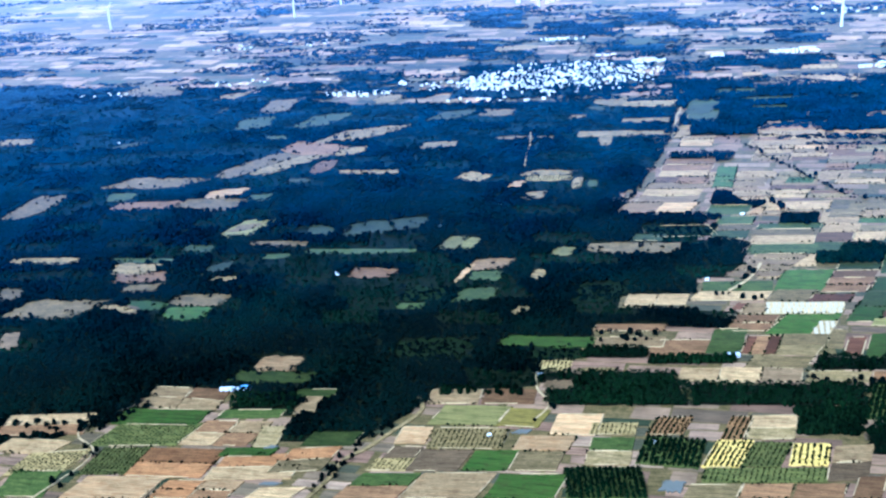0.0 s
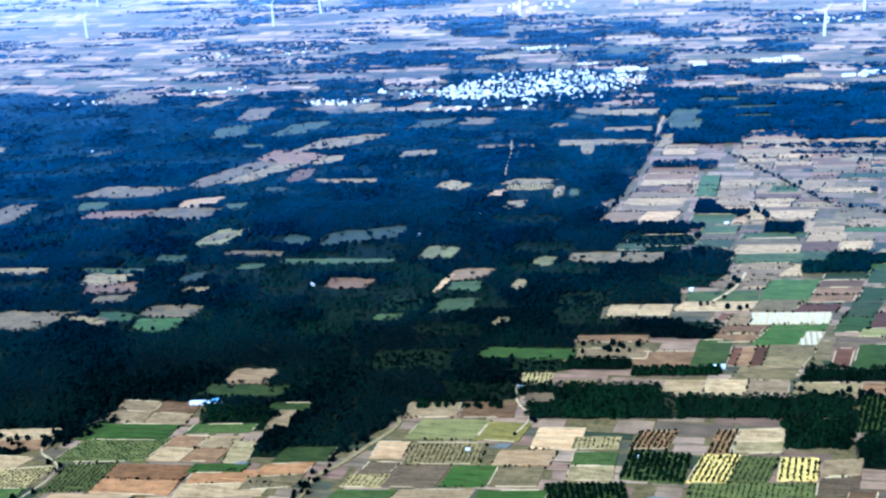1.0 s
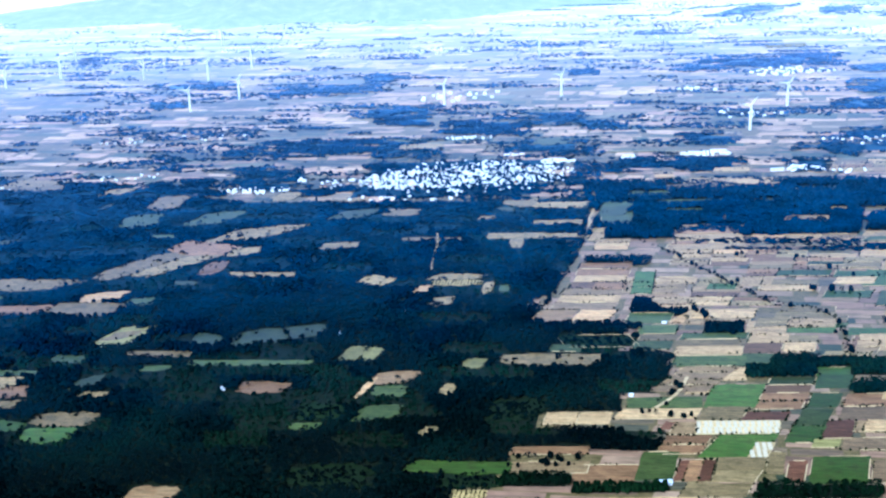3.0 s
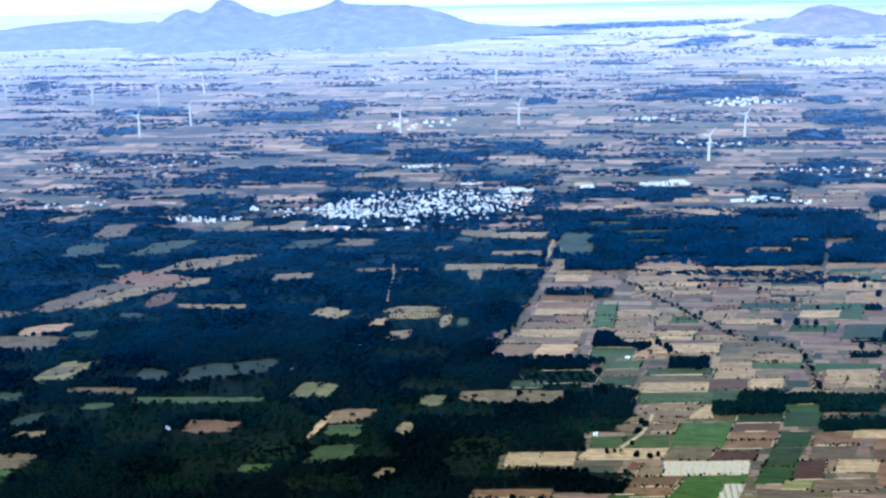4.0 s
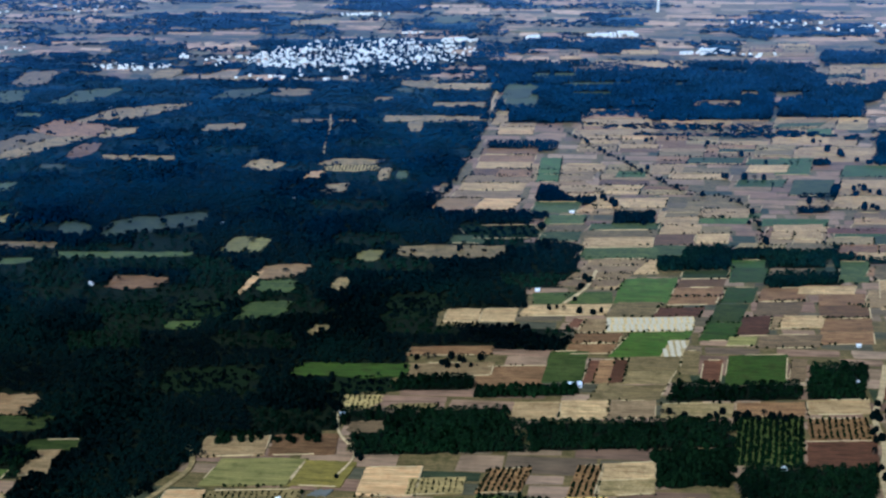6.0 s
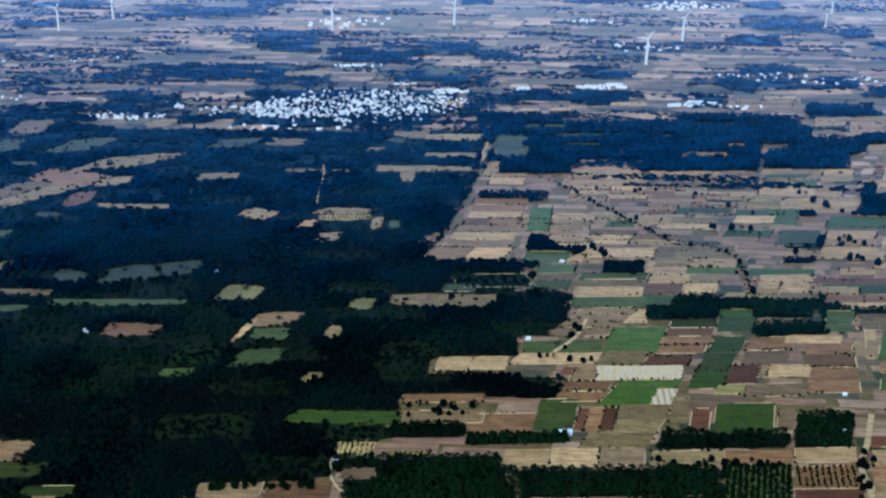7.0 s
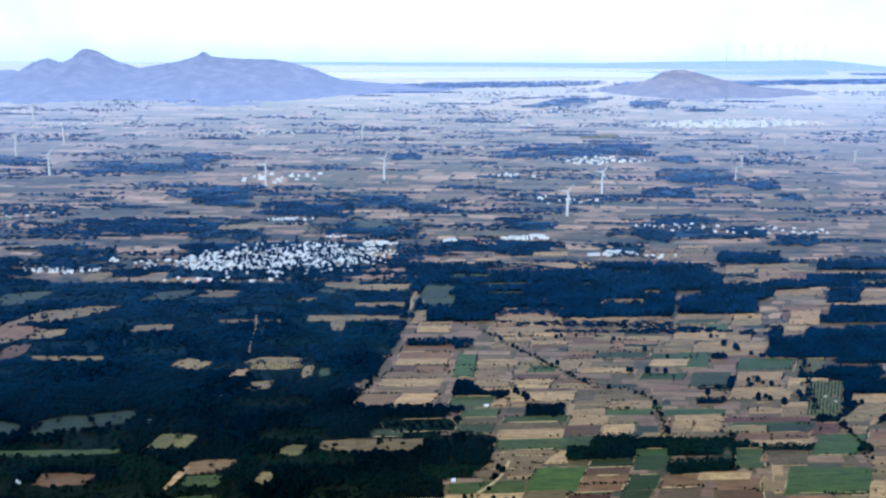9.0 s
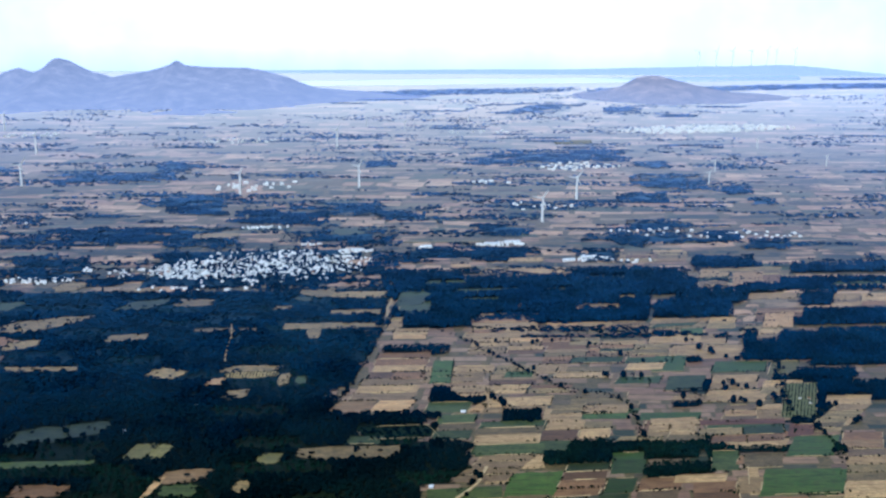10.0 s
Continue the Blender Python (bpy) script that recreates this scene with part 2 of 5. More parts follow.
def plot_points(plot, step, jitter=0.3):
    """Points on a loose grid over a plot."""
    cx, cy, w, d, lean, slope = plot
    u, v = np.meshgrid(np.arange(-w / 2 + step / 2, w / 2, step), np.arange(-d / 2 + step / 2, d / 2, step))
    u, v = u.ravel(), v.ravel()
    u, v = u + rng.uniform(-jitter, jitter, u.size) * step, v + rng.uniform(-jitter, jitter, v.size) * step
    x = u + lean * v / d
    return cx + x, cy + v + slope * x


def sheet_plot(name, plot, z, material, wobble=0.02, base=-0.3, taper=0.0):
    """A low slab over a plot, with an uneven outline."""
    cx, cy, w, d, lean, slope = plot
    me = bpy.data.meshes.new(name)
    bm = bmesh.new()
    pts = []
    n = 7
    cut, side_cut = (random.uniform(0.2, 0.9), random.choice((-1, 1))) if taper else (0.0, 1)
    for side in range(4):
        for k in range(n):
            s = k / n
            u, v = ((-1 + 2 * s, -1), (1, -1 + 2 * s), (1 - 2 * s, 1), (-1, 1 - 2 * s))[side]
            u += random.uniform(-wobble, wobble) * min(1.0, d / w * 2)
            v += random.uniform(-wobble, wobble) * 1.6
            v *= 1 - taper * abs(u) ** 4
            v += cut * min(1.0, max(0.0, u * side_cut)) ** 2 * (1 - v) / 2
            x = u * w / 2 + lean * v / 2
            pts.append((x, v * d / 2 + slope * x))
    top = [bm.verts.new((x, y, z)) for x, y in pts]
    low = [bm.verts.new((x, y, base)) for x, y in pts]
    bm.faces.new(top)
    bm.faces.new(low[::-1])
    for k in range(len(pts)):
        j = (k + 1) % len(pts)
        bm.faces.new((low[k], low[j], top[j], top[k]))
    bm.to_mesh(me)
    bm.free()
    me.materials.append(material)
    ob = new(name, me)
    ob.location = (cx, cy, 0)
    return ob


# ---- crowns as arrays of leaves ----
def palm_leaves(k):
    """Fronds that arch out from the top, as quads; unit radius, top at z = 1."""
    r = np.random.default_rng(k)
    quads = []
    for a in np.linspace(0, 2 * np.pi, 8)[:-1] + r.uniform(-0.25, 0.25, 7):
        lift, long = r.uniform(0.0, 0.3), r.uniform(0.85, 1.15)
        c, s = np.cos(a), np.sin(a)
        prof = ((0.05, 0.06, 0.80), (0.55 * long, 0.26, 0.84 + lift * 0.5), (1.0 * long, 0.10, 0.45 + lift))
        for (r0, w0, z0), (r1, w1, z1) in zip(prof, prof[1:]):
            quads.append([(r0 * c + w0 * s, r0 * s - w0 * c, z0), (r1 * c + w1 * s, r1 * s - w1 * c, z1), (r1 * c - w1 * s, r1 * s + w1 * c, z1), (r0 * c - w0 * s, r0 * s + w0 * c, z0)])
    return np.array(quads)


def broad_leaves(k, count=16, low=0.15):
    """Tilted leaf clumps over a rough dome; unit radius, top at z = 1."""
    r = np.random.default_rng(100 + k)
    quads = []
    for i in range(count):
        a, e = r.uniform(0, 2 * np.pi), np.arcsin(r.uniform(-0.2, 1.0))
        rad = r.uniform(0.55, 1.0)
        p = np.array((np.cos(a) * np.cos(e) * rad, np.sin(a) * np.cos(e) * rad, low + (1 - low) * (0.45 + 0.5 * np.sin(e) * rad)))
        nrm = p - np.array((0, 0, 0.35)) + r.normal(0, 0.25, 3)
        nrm /= np.linalg.norm(nrm)
        t = np.cross(nrm, r.normal(0, 1, 3))
        t /= np.linalg.norm(t)
        q = np.cross(nrm, t)
        s = r.uniform(0.30, 0.52)
        quads.append([p + s * (t * r.uniform(0.7, 1.2) * i0 + q * r.uniform(0.7, 1.2) * j0) for i0, j0 in ((-1, -1), (1, -1), (1, 1), (-1, 1))])
    return np.array(quads)


PALMS = [palm_leaves(k) for k in range(6)]
BROADS = [broad_leaves(k) for k in range(6)]
BUSHES = [broad_leaves(20 + k, 9, 0.0) for k in range(6)]


def crowns(name, px, py, radius, height, shapes, material, low=0.0):
    """All crowns of a wood in one mesh. radius and height: ranges."""
    blocks = []
    pick = rng.integers(0, len(shapes), len(px))
    for k, shape in enumerate(shapes):
        m = pick == k
        if not m.any():
            continue
        c = m.sum()
        a, r, h = rng.uniform(0, 2 * np.pi, c), rng.uniform(*radius, c), rng.uniform(*height, c)
        x, y, z = (shape[None, :, :, i] for i in range(3))
        ca, sa = (f(a)[:, None, None] for f in (np.cos, np.sin))
        X = (x * ca - y * sa) * r[:, None, None] + px[m][:, None, None]
        Y = (x * sa + y * ca) * r[:, None, None] + py[m][:, None, None]
        Z = np.maximum(0.02, low + z * h[:, None, None])
        blocks.append(np.stack((X, Y, Z + 0 * X), -1).reshape(-1, 3))
    v = np.concatenate(blocks)
    return new(name, array_mesh(name, v, np.arange(len(v)).reshape(-1, 4), material))


# ---- ground, out to the lake and the far shore ----
def ground_sheet():
    xs, ys = np.linspace(-4200, 4200, 85), np.concatenate((np.linspace(-900, 400, 8)[:-1], np.linspace(400, 4900, 91)))
    X, Y = np.meshgrid(xs, ys)
    Z = np.zeros_like(X)
    v = np.stack((X, Y, Z), -1).reshape(-1, 3)
    i = (np.arange(len(ys) - 1)[:, None] * len(xs) + np.arange(len(xs) - 1)[None]).ravel()
    ob = new("ground", array_mesh("ground", v, np.stack((i, i + 1, i + 1 + len(xs), i + len(xs)), -1), LAND))
    return tagged(ob, "flat dry farmland plain of brown soil and scrub", "ground", kind="structure")


ground_sheet()

FOREST = [(-36, 1474), (-49, 1223), (-79, 1047), (-96, 996), (-77, 1042), (-75, 1013), (23, 1021), (13, 960), (51, 941), (41, 894), (30, 864), (4, 855), (-1, 827), (-65, 820), (-65, 794), (37, 795), (28, 762), (-24, 758), (-25, 765), (-81, 760), (-84, 721), (-109, 698), (-116, 652), (-174, 642), (-203, 606), (-234, 559), (-295, 553), (-287, 603), (-349, 611), (-361, 622), (-414, 618), (-414, 581), (-478, 531), (-538, 517), (-831, 716), (-1517, 1506), (-1128, 1569), (-759, 1539), (-535, 1439), (-368, 1439), (-167, 1448), (-45, 1463)]


ROAD_NORTH = [(-35, 1490), (-33, 1443), (-34, 1403), (-38, 1372), (-38, 1340), (-35, 1324), (-38, 1290)]
ROAD_GROVE = [(-223, 1300), (-216, 1255), (-214, 1213), (-209, 1165)]


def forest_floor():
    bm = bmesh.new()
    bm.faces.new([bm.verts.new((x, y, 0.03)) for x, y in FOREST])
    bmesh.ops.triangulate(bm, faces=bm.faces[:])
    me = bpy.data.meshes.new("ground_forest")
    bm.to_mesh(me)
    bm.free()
    me.materials.append(SHADE_FLOOR)
    tagged(new("ground_forest", me), "ground under the palm groves, coloured dark for their shade", "ground", kind="structure")


forest_floor()

LOOK = {
    "tan": "pale tan dry stubble field", "clearing": "weedy pale tan clearing in the palm grove", "fallow": "dull brown fallow field with weeds", "brown": "pinkish brown bare soil field",
    "plough": "dark reddish brown ploughed field", "red": "reddish brown tilled soil field", "grey": "grey brown bare soil plot",
    "green": "bright green irrigated crop field", "grass": "dark green grassy field plot", "greygreen": "dull grey green pasture plot",
    "olive": "olive green ripening crop field", "yellow": "yellow green ripening crop field", "bales": "nearly white straw strips on a harvested field",
    "orchard": "young orchard plot with rows of green trees", "rowsbrown": "brown soil plot with rows of young trees",
    "rowsyellow": "bright yellow straw plot with dark tree rows", "rowspale": "pale sandy plot with rows of shrubs", "young": "grassy green orchard plot with rows of young trees", "pink": "pale pinkish bare soil field", "scrub": "dark green scrub plot with low bushes",
}


def field(kind, cx, cy, w, d, lean, slope):
    """A holding: large dry ones are split into the narrow plots that they are farmed in."""
    if kind in ("tan", "fallow", "brown", "red") and (cx > -60 or cy < 700) and w * d > 700:
        nw, nd = max(1, round(w / random.uniform(32, 68))), max(1, round(d / random.uniform(13, 22)))
        if nw * nd > 1:
            for i in range(nw):
                for j in range(nd):
                    u, v = (i + 0.5) / nw - 0.5, (j + 0.5) / nd - 0.5
                    x = u * w + lean * v
                    k = kind if random.random() < 0.52 else random.choice(("tan", "brown", "pink", "fallow", "brown") if kind == "red" else ("tan", "tan", "fallow", "fallow", "brown", "brown", "pink", "greygreen", "grey"))
                    plot_field(k, cx + x, cy + v * d + slope * x, w / nw * random.uniform(0.93, 1.0), d / nd * random.uniform(0.90, 1.0), lean / nd, slope)
            return
    plot_field(kind, cx, cy, w, d, lean, slope)


def plot_field(kind, cx, cy, w, d, lean, slope):
    """One farm plot: width, depth, lean of its sides, slope of its ends."""
    COUNT[0] += 1
    if kind == "tan" and cx < -60 and cy > 640:
        kind = "clearing"
    plot = (cx, cy, w, d, lean, slope)
    FIELD_PLOTS.append(plot)
    wild = cx < -60 and cy > 640
    top = 0.12 + 0.0014 * COUNT[0]
    ob = tagged(sheet_plot("field", plot, top, SOIL[kind], 0.14 if kind == "scrub" else 0.11 if wild else 0.03, taper=random.uniform(0.0, 0.3) if wild else 0.0), LOOK[kind] + " beside other plots", "field", "farm fields")
    here = (0, 0, w * 0.92, d * 0.8, lean * 0.8, slope)
    if kind in ("orchard", "rowsbrown", "rowsyellow", "rowspale", "young"):
        gap = {"orchard": 3.7, "rowsbrown": 3.8, "rowsyellow": 3.9, "rowspale": 3.4, "young": 3.6}[kind]
        rows = max(2, round(w / gap))
        along = 2.3
        px, py = [], []
        for k in range(rows):
            u = -w / 2 + (k + 0.5) * w / rows
            v = np.arange(-d / 2 + 1.5, d / 2 - 1, along)
            v = v + rng.uniform(-0.5, 0.5, v.size)
            x = u + lean * v / d + rng.uniform(-0.4, 0.4, v.size)
            keep = rng.random(v.size) < 0.92
            px.append(x[keep])
            py.append((v + slope * x)[keep])
        px, py = np.concatenate(px), np.concatenate(py)
        size = {"orchard": ((1.3, 1.9), (1.8, 2.8)), "rowsbrown": ((0.8, 1.2), (1.2, 2.0)), "rowsyellow": ((0.8, 1.2), (1.0, 1.7)), "rowspale": ((0.5, 0.9), (0.6, 1.1)), "young": ((0.5, 0.8), (0.7, 1.2))}[kind]
        t = crowns("tree_row", px, py, *size, BUSHES, GROVE, low=top)
        t.parent = ob
        tagged(t, "rows of small dark green trees")
    if wild and kind in ("clearing", "grass", "greygreen", "green", "fallow", "brown", "red"):
        # bushes that creep in from the grove
        count = int(w * d / 45)
        u, v = rng.uniform(-0.5, 0.5, count), rng.uniform(-0.5, 0.5, count)
        keep = rng.random(count) < 0.06 + 1.1 * np.maximum(np.abs(u), np.abs(v)) ** 5 * 14
        u, v = u[keep], v[keep]
        if u.size:
            x = u * w + lean * v
            t = crowns("bush", x, v * d + slope * x, (0.8, 2.6), (0.8, 3.0), BUSHES, BROAD, low=top)
            t.parent = ob
            tagged(t, "dark bushes along the edge of the clearing")
    if kind == "scrub":
        px, py = plot_points(here, 3.2, 1.6)
        keep = rng.random(px.size) < 0.8
        t = crowns("bush", px[keep], py[keep], (0.6, 2.3), (0.6, 2.4), BUSHES, BROAD, low=top)
        t.parent = ob
        tagged(t, "scattered low dark bushes")
    if kind == "bales":
        bm = bmesh.new()
        n = max(3, int(w / 4.4))
        for k in range(n):
            u = -w / 2 + (k + 0.5) * w / n
            for v in (-d * 0.225, d * 0.225):
                x = u + lean * v / d + random.uniform(-0.5, 0.5)
                y = v + slope * x
                box(bm, x - 1.5, x + 1.5, y - d * 0.22, y + d * 0.22, top, top + random.uniform(0.1, 0.2))
        part("straw_strip", bm, STRAW, ob, "pale straw heaps")
    return ob


field("tan", 80, 905, 55.8, 28.0, 1.4, 0.090)
field("tan", 69, 877, 19.8, 28.5, 11.5, 0.090)
field("green", 95, 863, 44.6, 43.0, 10.7, 0.090)
field("brown", 137, 871, 39.4, 61.8, 21.3, 0.090)
field("plough", 115, 827, 37.2, 14.9, 6.9, 0.090)
field("fallow", 83, 829, 35.2, 25.0, 11.4, 0.090)
field("grass", 37, 846, 61.1, 20.1, 0.6, 0.090)
field("tan", 31, 825, 65.4, 18.8, 6.0, 0.090)
field("bales", 92, 806, 64.9, 23.2, 4.1, 0.090)
field("plough", 39, 805, 10.0, 13.4, 6.3, 0.090)
field("tan", 51, 801, 20.2, 21.6, 7.0, 0.090)
field("brown", 49, 774, 35.0, 31.0, 10.0, 0.090)
field("green", 90, 776, 45.1, 36.9, 20.6, 0.090)
field("bales", 106, 770, 14.6, 25.4, 10.4, 0.090)
field("fallow", 76, 728, 49.5, 56.9, 23.4, 0.090)
field("plough", 45, 734, 7.3, 31.4, 7.5, 0.090)
field("brown", 54, 735, 10.5, 31.4, 7.0, 0.090)
field("plough", 64, 736, 9.5, 31.4, 6.8, 0.090)
field("brown", -10, 724, 46.1, 28.3, 3.3, 0.090)
field("grass", 28, 740, 27.3, 43.1, 6.8, 0.090)
field("tan", 38, 685, 93.8, 23.5, 3.0, 0.090)
field("brown", 134, 691, 94.0, 17.8, 3.4, 0.090)
field("tan", 202, 699, 40.7, 17.8, 2.8, 0.090)
field("plough", 127, 739, 13.7, 32.0, 7.5, 0.090)
field("fallow", 114, 751, 12.7, 32.8, 6.4, 0.090)
field("green", 158, 744, 41.6, 40.3, 9.6, 0.090)
field("grey", 186, 744, 11.2, 32.2, 9.0, 0.090)
field("plough", 168, 808, 23.8, 29.7, 8.8, 0.090)
field("tan", 197, 815, 30.8, 19.8, 7.1, 0.090)
field("green", 180, 904, 28.6, 42.3, 8.2, 0.090)
field("green", 166, 859, 25.1, 26.9, 9.6, 0.090)
field("greygreen", 153, 828, 24.4, 29.4, 11.2, 0.090)
field("green", 142, 798, 25.9, 27.6, 10.8, 0.090)
field("fallow", 196, 850, 37.4, 47.6, 16.7, 0.090)
field("brown", 236, 874, 43.6, 13.8, 5.6, 0.090)
field("brown", 238, 825, 40.7, 81.7, 16.5, 0.090)
field("olive", 155, 784, 20.2, 13.4, 4.9, 0.090)
field("grey", 189, 786, 45.3, 19.5, 6.9, 0.090)
field("orchard", 150, 657, 42.3, 52.3, 12.2, 0.090)
field("rowsbrown", 196, 673, 38.9, 24.1, 3.7, 0.090)
field("plough", 191, 645, 43.1, 27.6, 6.0, 0.090)
field("rowspale", -106, 685, 26.4, 18.9, 0.4, 0.090)
field("rowspale", -72, 682, 31.7, 8.0, 1.5, 0.090)
field("grey", -99, 656, 23.3, 13.7, 1.5, 0.090)
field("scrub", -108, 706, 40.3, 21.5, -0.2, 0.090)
field("brown", -52, 757, 59.3, 12.9, 2.4, 0.090)
field("tan", -52, 731, 60.4, 17.8, 2.3, 0.090)
field("tan", -33, 812, 54.0, 23.9, 3.0, 0.090)
field("tan", 109, 1333, 71.0, 27.1, 8.3, 0.090)
field("tan", -19, 1155, 58.8, 83.5, 10.1, 0.046)
field("tan", -31, 1083, 66.6, 61.6, 13.7, 0.044)
field("fallow", -44, 1037, 77.9, 30.2, 10.9, 0.044)
field("tan", 37, 1127, 69.0, 48.4, 5.2, 0.045)
field("tan", 50, 1078, 39.8, 49.7, -23.0, 0.044)
field("tan", 101, 1219, 85.3, 55.8, 9.2, 0.047)
field("brown", 186, 1190, 94.6, 64.7, 14.1, 0.046)
field("tan", 104, 1285, 83.6, 52.4, 0.5, 0.048)
field("fallow", 176, 1242, 68.0, 41.2, 8.5, 0.047)
field("tan", 333, 1305, 106.4, 45.1, 15.3, 0.048)
field("brown", 450, 1341, 64.3, 54.2, 18.5, 0.048)
field("tan", 302, 1254, 70.2, 45.9, 11.7, 0.047)
field("tan", 230, 1211, 50.6, 51.0, 12.0, 0.046)
field("brown", 252, 1174, 43.3, 26.0, 7.8, 0.046)
field("tan", 321, 1198, 85.1, 46.4, 20.0, 0.046)
field("fallow", 409, 1280, 46.6, 30.6, 15.5, 0.047)
field("tan", 97, 1101, 52.3, 49.6, 6.8, 0.045)
field("fallow", 105, 1140, 47.9, 28.3, 5.3, 0.045)
field("brown", 173, 1131, 57.9, 31.3, 8.8, 0.045)
field("tan", 221, 1110, 42.6, 43.6, 11.9, 0.045)
field("tan", 112, 1082, 87.1, 22.5, 6.4, 0.044)
field("fallow", 181, 1057, 57.2, 33.8, 9.4, 0.044)
field("brown", 188, 1034, 56.4, 26.6, 8.1, 0.044)
field("green", 178, 1010, 42.9, 14.3, 6.5, 0.043)
field("green", 240, 1009, 59.4, 17.0, 7.3, 0.043)
field("tan", 234, 979, 54.6, 42.8, 16.9, 0.043)
field("tan", 138, 1013, 39.3, 34.1, 7.9, 0.043)
field("fallow", 145, 978, 67.7, 37.4, 10.1, 0.043)
field("tan", 81, 962, 57.0, 26.0, 6.5, 0.042)
field("tan", 74, 1038, 37.1, 33.6, 25.4, 0.044)
field("grass", 29, 1033, 43.2, 26.7, 6.6, 0.044)
field("grass", 91, 936, 86.4, 27.3, 8.6, 0.042)
field("grass", 187, 1023, 53.2, 11.7, 5.1, 0.043)
field("green", 195, 1171, 56.7, 18.6, 7.4, 0.046)
field("green", 252, 1170, 52.1, 18.5, 6.7, 0.046)
field("green", 272, 1159, 35.3, 50.7, 15.6, 0.045)
field("green", 346, 1149, 58.5, 32.1, 13.0, 0.045)
field("green", 229, 1108, 46.7, 20.2, 8.4, 0.045)
field("grass", 276, 1099, 39.4, 42.8, 14.3, 0.045)
field("tan", 327, 1102, 50.4, 42.9, 15.5, 0.045)
field("tan", 318, 1062, 62.7, 30.9, 12.8, 0.044)
field("fallow", 324, 1017, 64.1, 42.8, 17.0, 0.043)
field("tan", 407, 1012, 37.4, 54.5, 46.1, 0.043)
field("green", 302, 978, 72.8, 18.7, 10.3, 0.043)
field("red", 301, 955, 71.2, 28.1, 12.9, 0.042)
field("brown", 361, 975, 24.4, 29.1, 13.2, 0.042)
field("green", 354, 939, 42.5, 44.5, 22.4, 0.042)
field("green", 318, 865, 66.2, 48.9, 21.7, 0.041)
field("tan", 305, 944, 54.9, 20.0, 10.3, 0.042)
field("green", 180, 896, 28.9, 27.4, 8.7, 0.041)
field("grass", 266, 908, 24.4, 39.4, 10.2, 0.041)
field("brown", 297, 909, 40.2, 16.4, 8.4, 0.041)
field("tan", 280, 870, 8.7, 57.7, 14.8, 0.041)
field("green", 25, 1134, 21.7, 69.9, 6.3, 0.045)
field("green", 106, 1125, 29.6, 17.3, 5.0, 0.045)
field("brown", -10, 1121, 34.8, 20.7, 5.1, 0.045)
field("olive", 393, 1146, 30.6, 42.6, 18.6, 0.045)
field("fallow", 384, 986, 31.4, 34.0, 22.2, 0.043)
field("scrub", -20, 972, 67.8, 29.8, -11.1, 0.090)
field("tan", 98, 1259, 88.5, 25.4, 3.8, 0.047)
field("fallow", 211, 1287, 121.8, 46.1, 8.2, 0.048)
field("tan", 244, 1150, 40.7, 21.6, 8.6, 0.045)
field("tan", 143, 1142, 31.8, 28.4, 7.4, 0.045)
field("tan", 343, 1246, 32.5, 33.0, 10.9, 0.047)
field("fallow", 262, 1208, 42.0, 35.3, 11.0, 0.046)
field("tan", 277, 1054, 51.2, 18.3, 7.7, 0.044)
field("fallow", 372, 1086, 44.1, 38.5, 15.9, 0.044)
field("tan", 60, 1142, 41.7, 21.3, 3.7, 0.045)
field("fallow", 220, 954, 81.4, 18.0, 8.7, 0.042)
field("tan", 65, 894, 48.4, 52.1, 32.0, 0.041)
field("green", 326, 865, 82.4, 44.0, 16.0, 0.060)
field("brown", 313, 828, 80.4, 19.4, 6.8, 0.059)
field("green", 306, 804, 77.5, 23.0, 8.0, 0.058)
field("tan", 276, 776, 21.0, 27.9, 12.6, 0.057)
field("tan", 313, 782, 45.6, 19.3, 7.5, 0.057)
field("tan", 273, 859, 21.8, 29.2, 11.5, 0.060)
field("tan", 326, 1017, 64.1, 42.0, 11.9, 0.064)
field("fallow", 299, 907, 34.9, 28.5, 9.4, 0.061)
field("tan", 236, 872, 44.2, 14.0, 5.6, 0.060)
field("tan", 205, 817, 31.9, 19.2, 7.4, 0.059)
field("tan", 245, 679, 38.9, 57.6, 15.6, 0.093)
field("plough", 256, 719, 41.3, 14.4, 4.5, 0.093)
field("tan", 229, 1372, 55.0, 30.0, 13.4, 0.049)
field("tan", 158, 1613, 54.2, 33.8, 10.1, 0.053)
field("tan", 413, 1524, 39.2, 72.0, 22.0, 0.051)
field("fallow", 504, 1546, 51.7, 61.8, 25.8, 0.051)
field("grass", -4, 1372, 39.1, 52.2, 3.3, 0.049)
field("tan", -9, 1264, 40.8, 38.5, 3.6, 0.047)
field("tan", 467, 1424, 66.2, 26.5, 10.9, 0.049)
field("tan", 579, 1409, 80.0, 56.9, 25.2, 0.049)
field("tan", 606, 1482, 85.8, 34.1, 14.8, 0.050)
field("tan", -323, 1769, 70.3, 39.9, 2.1, 0.105)
field("fallow", -196, 1749, 35.5, 50.2, 2.5, 0.105)
field("greygreen", -3, 1427, 42.2, 42.1, 6.2, 0.100)
field("tan", 137, 1528, 161.1, 23.9, 7.5, 0.101)
field("tan", 444, 1498, 120.0, 55.9, 18.5, 0.100)
field("fallow", 474, 1555, 93.7, 33.0, 12.8, 0.101)
field("tan", 348, 1642, 96.6, 66.9, 20.7, 0.102)
field("grass", 36, 1003, 36.6, 21.9, 4.3, 0.090)
field("tan", 86, 982, 65.4, 30.3, 8.2, 0.090)
field("tan", 93, 1027, 62.8, 12.9, 4.7, 0.090)
field("fallow", 36, 983, 35.2, 14.5, 3.3, 0.090)
field("greygreen", 30, 964, 35.4, 20.4, 4.1, 0.090)
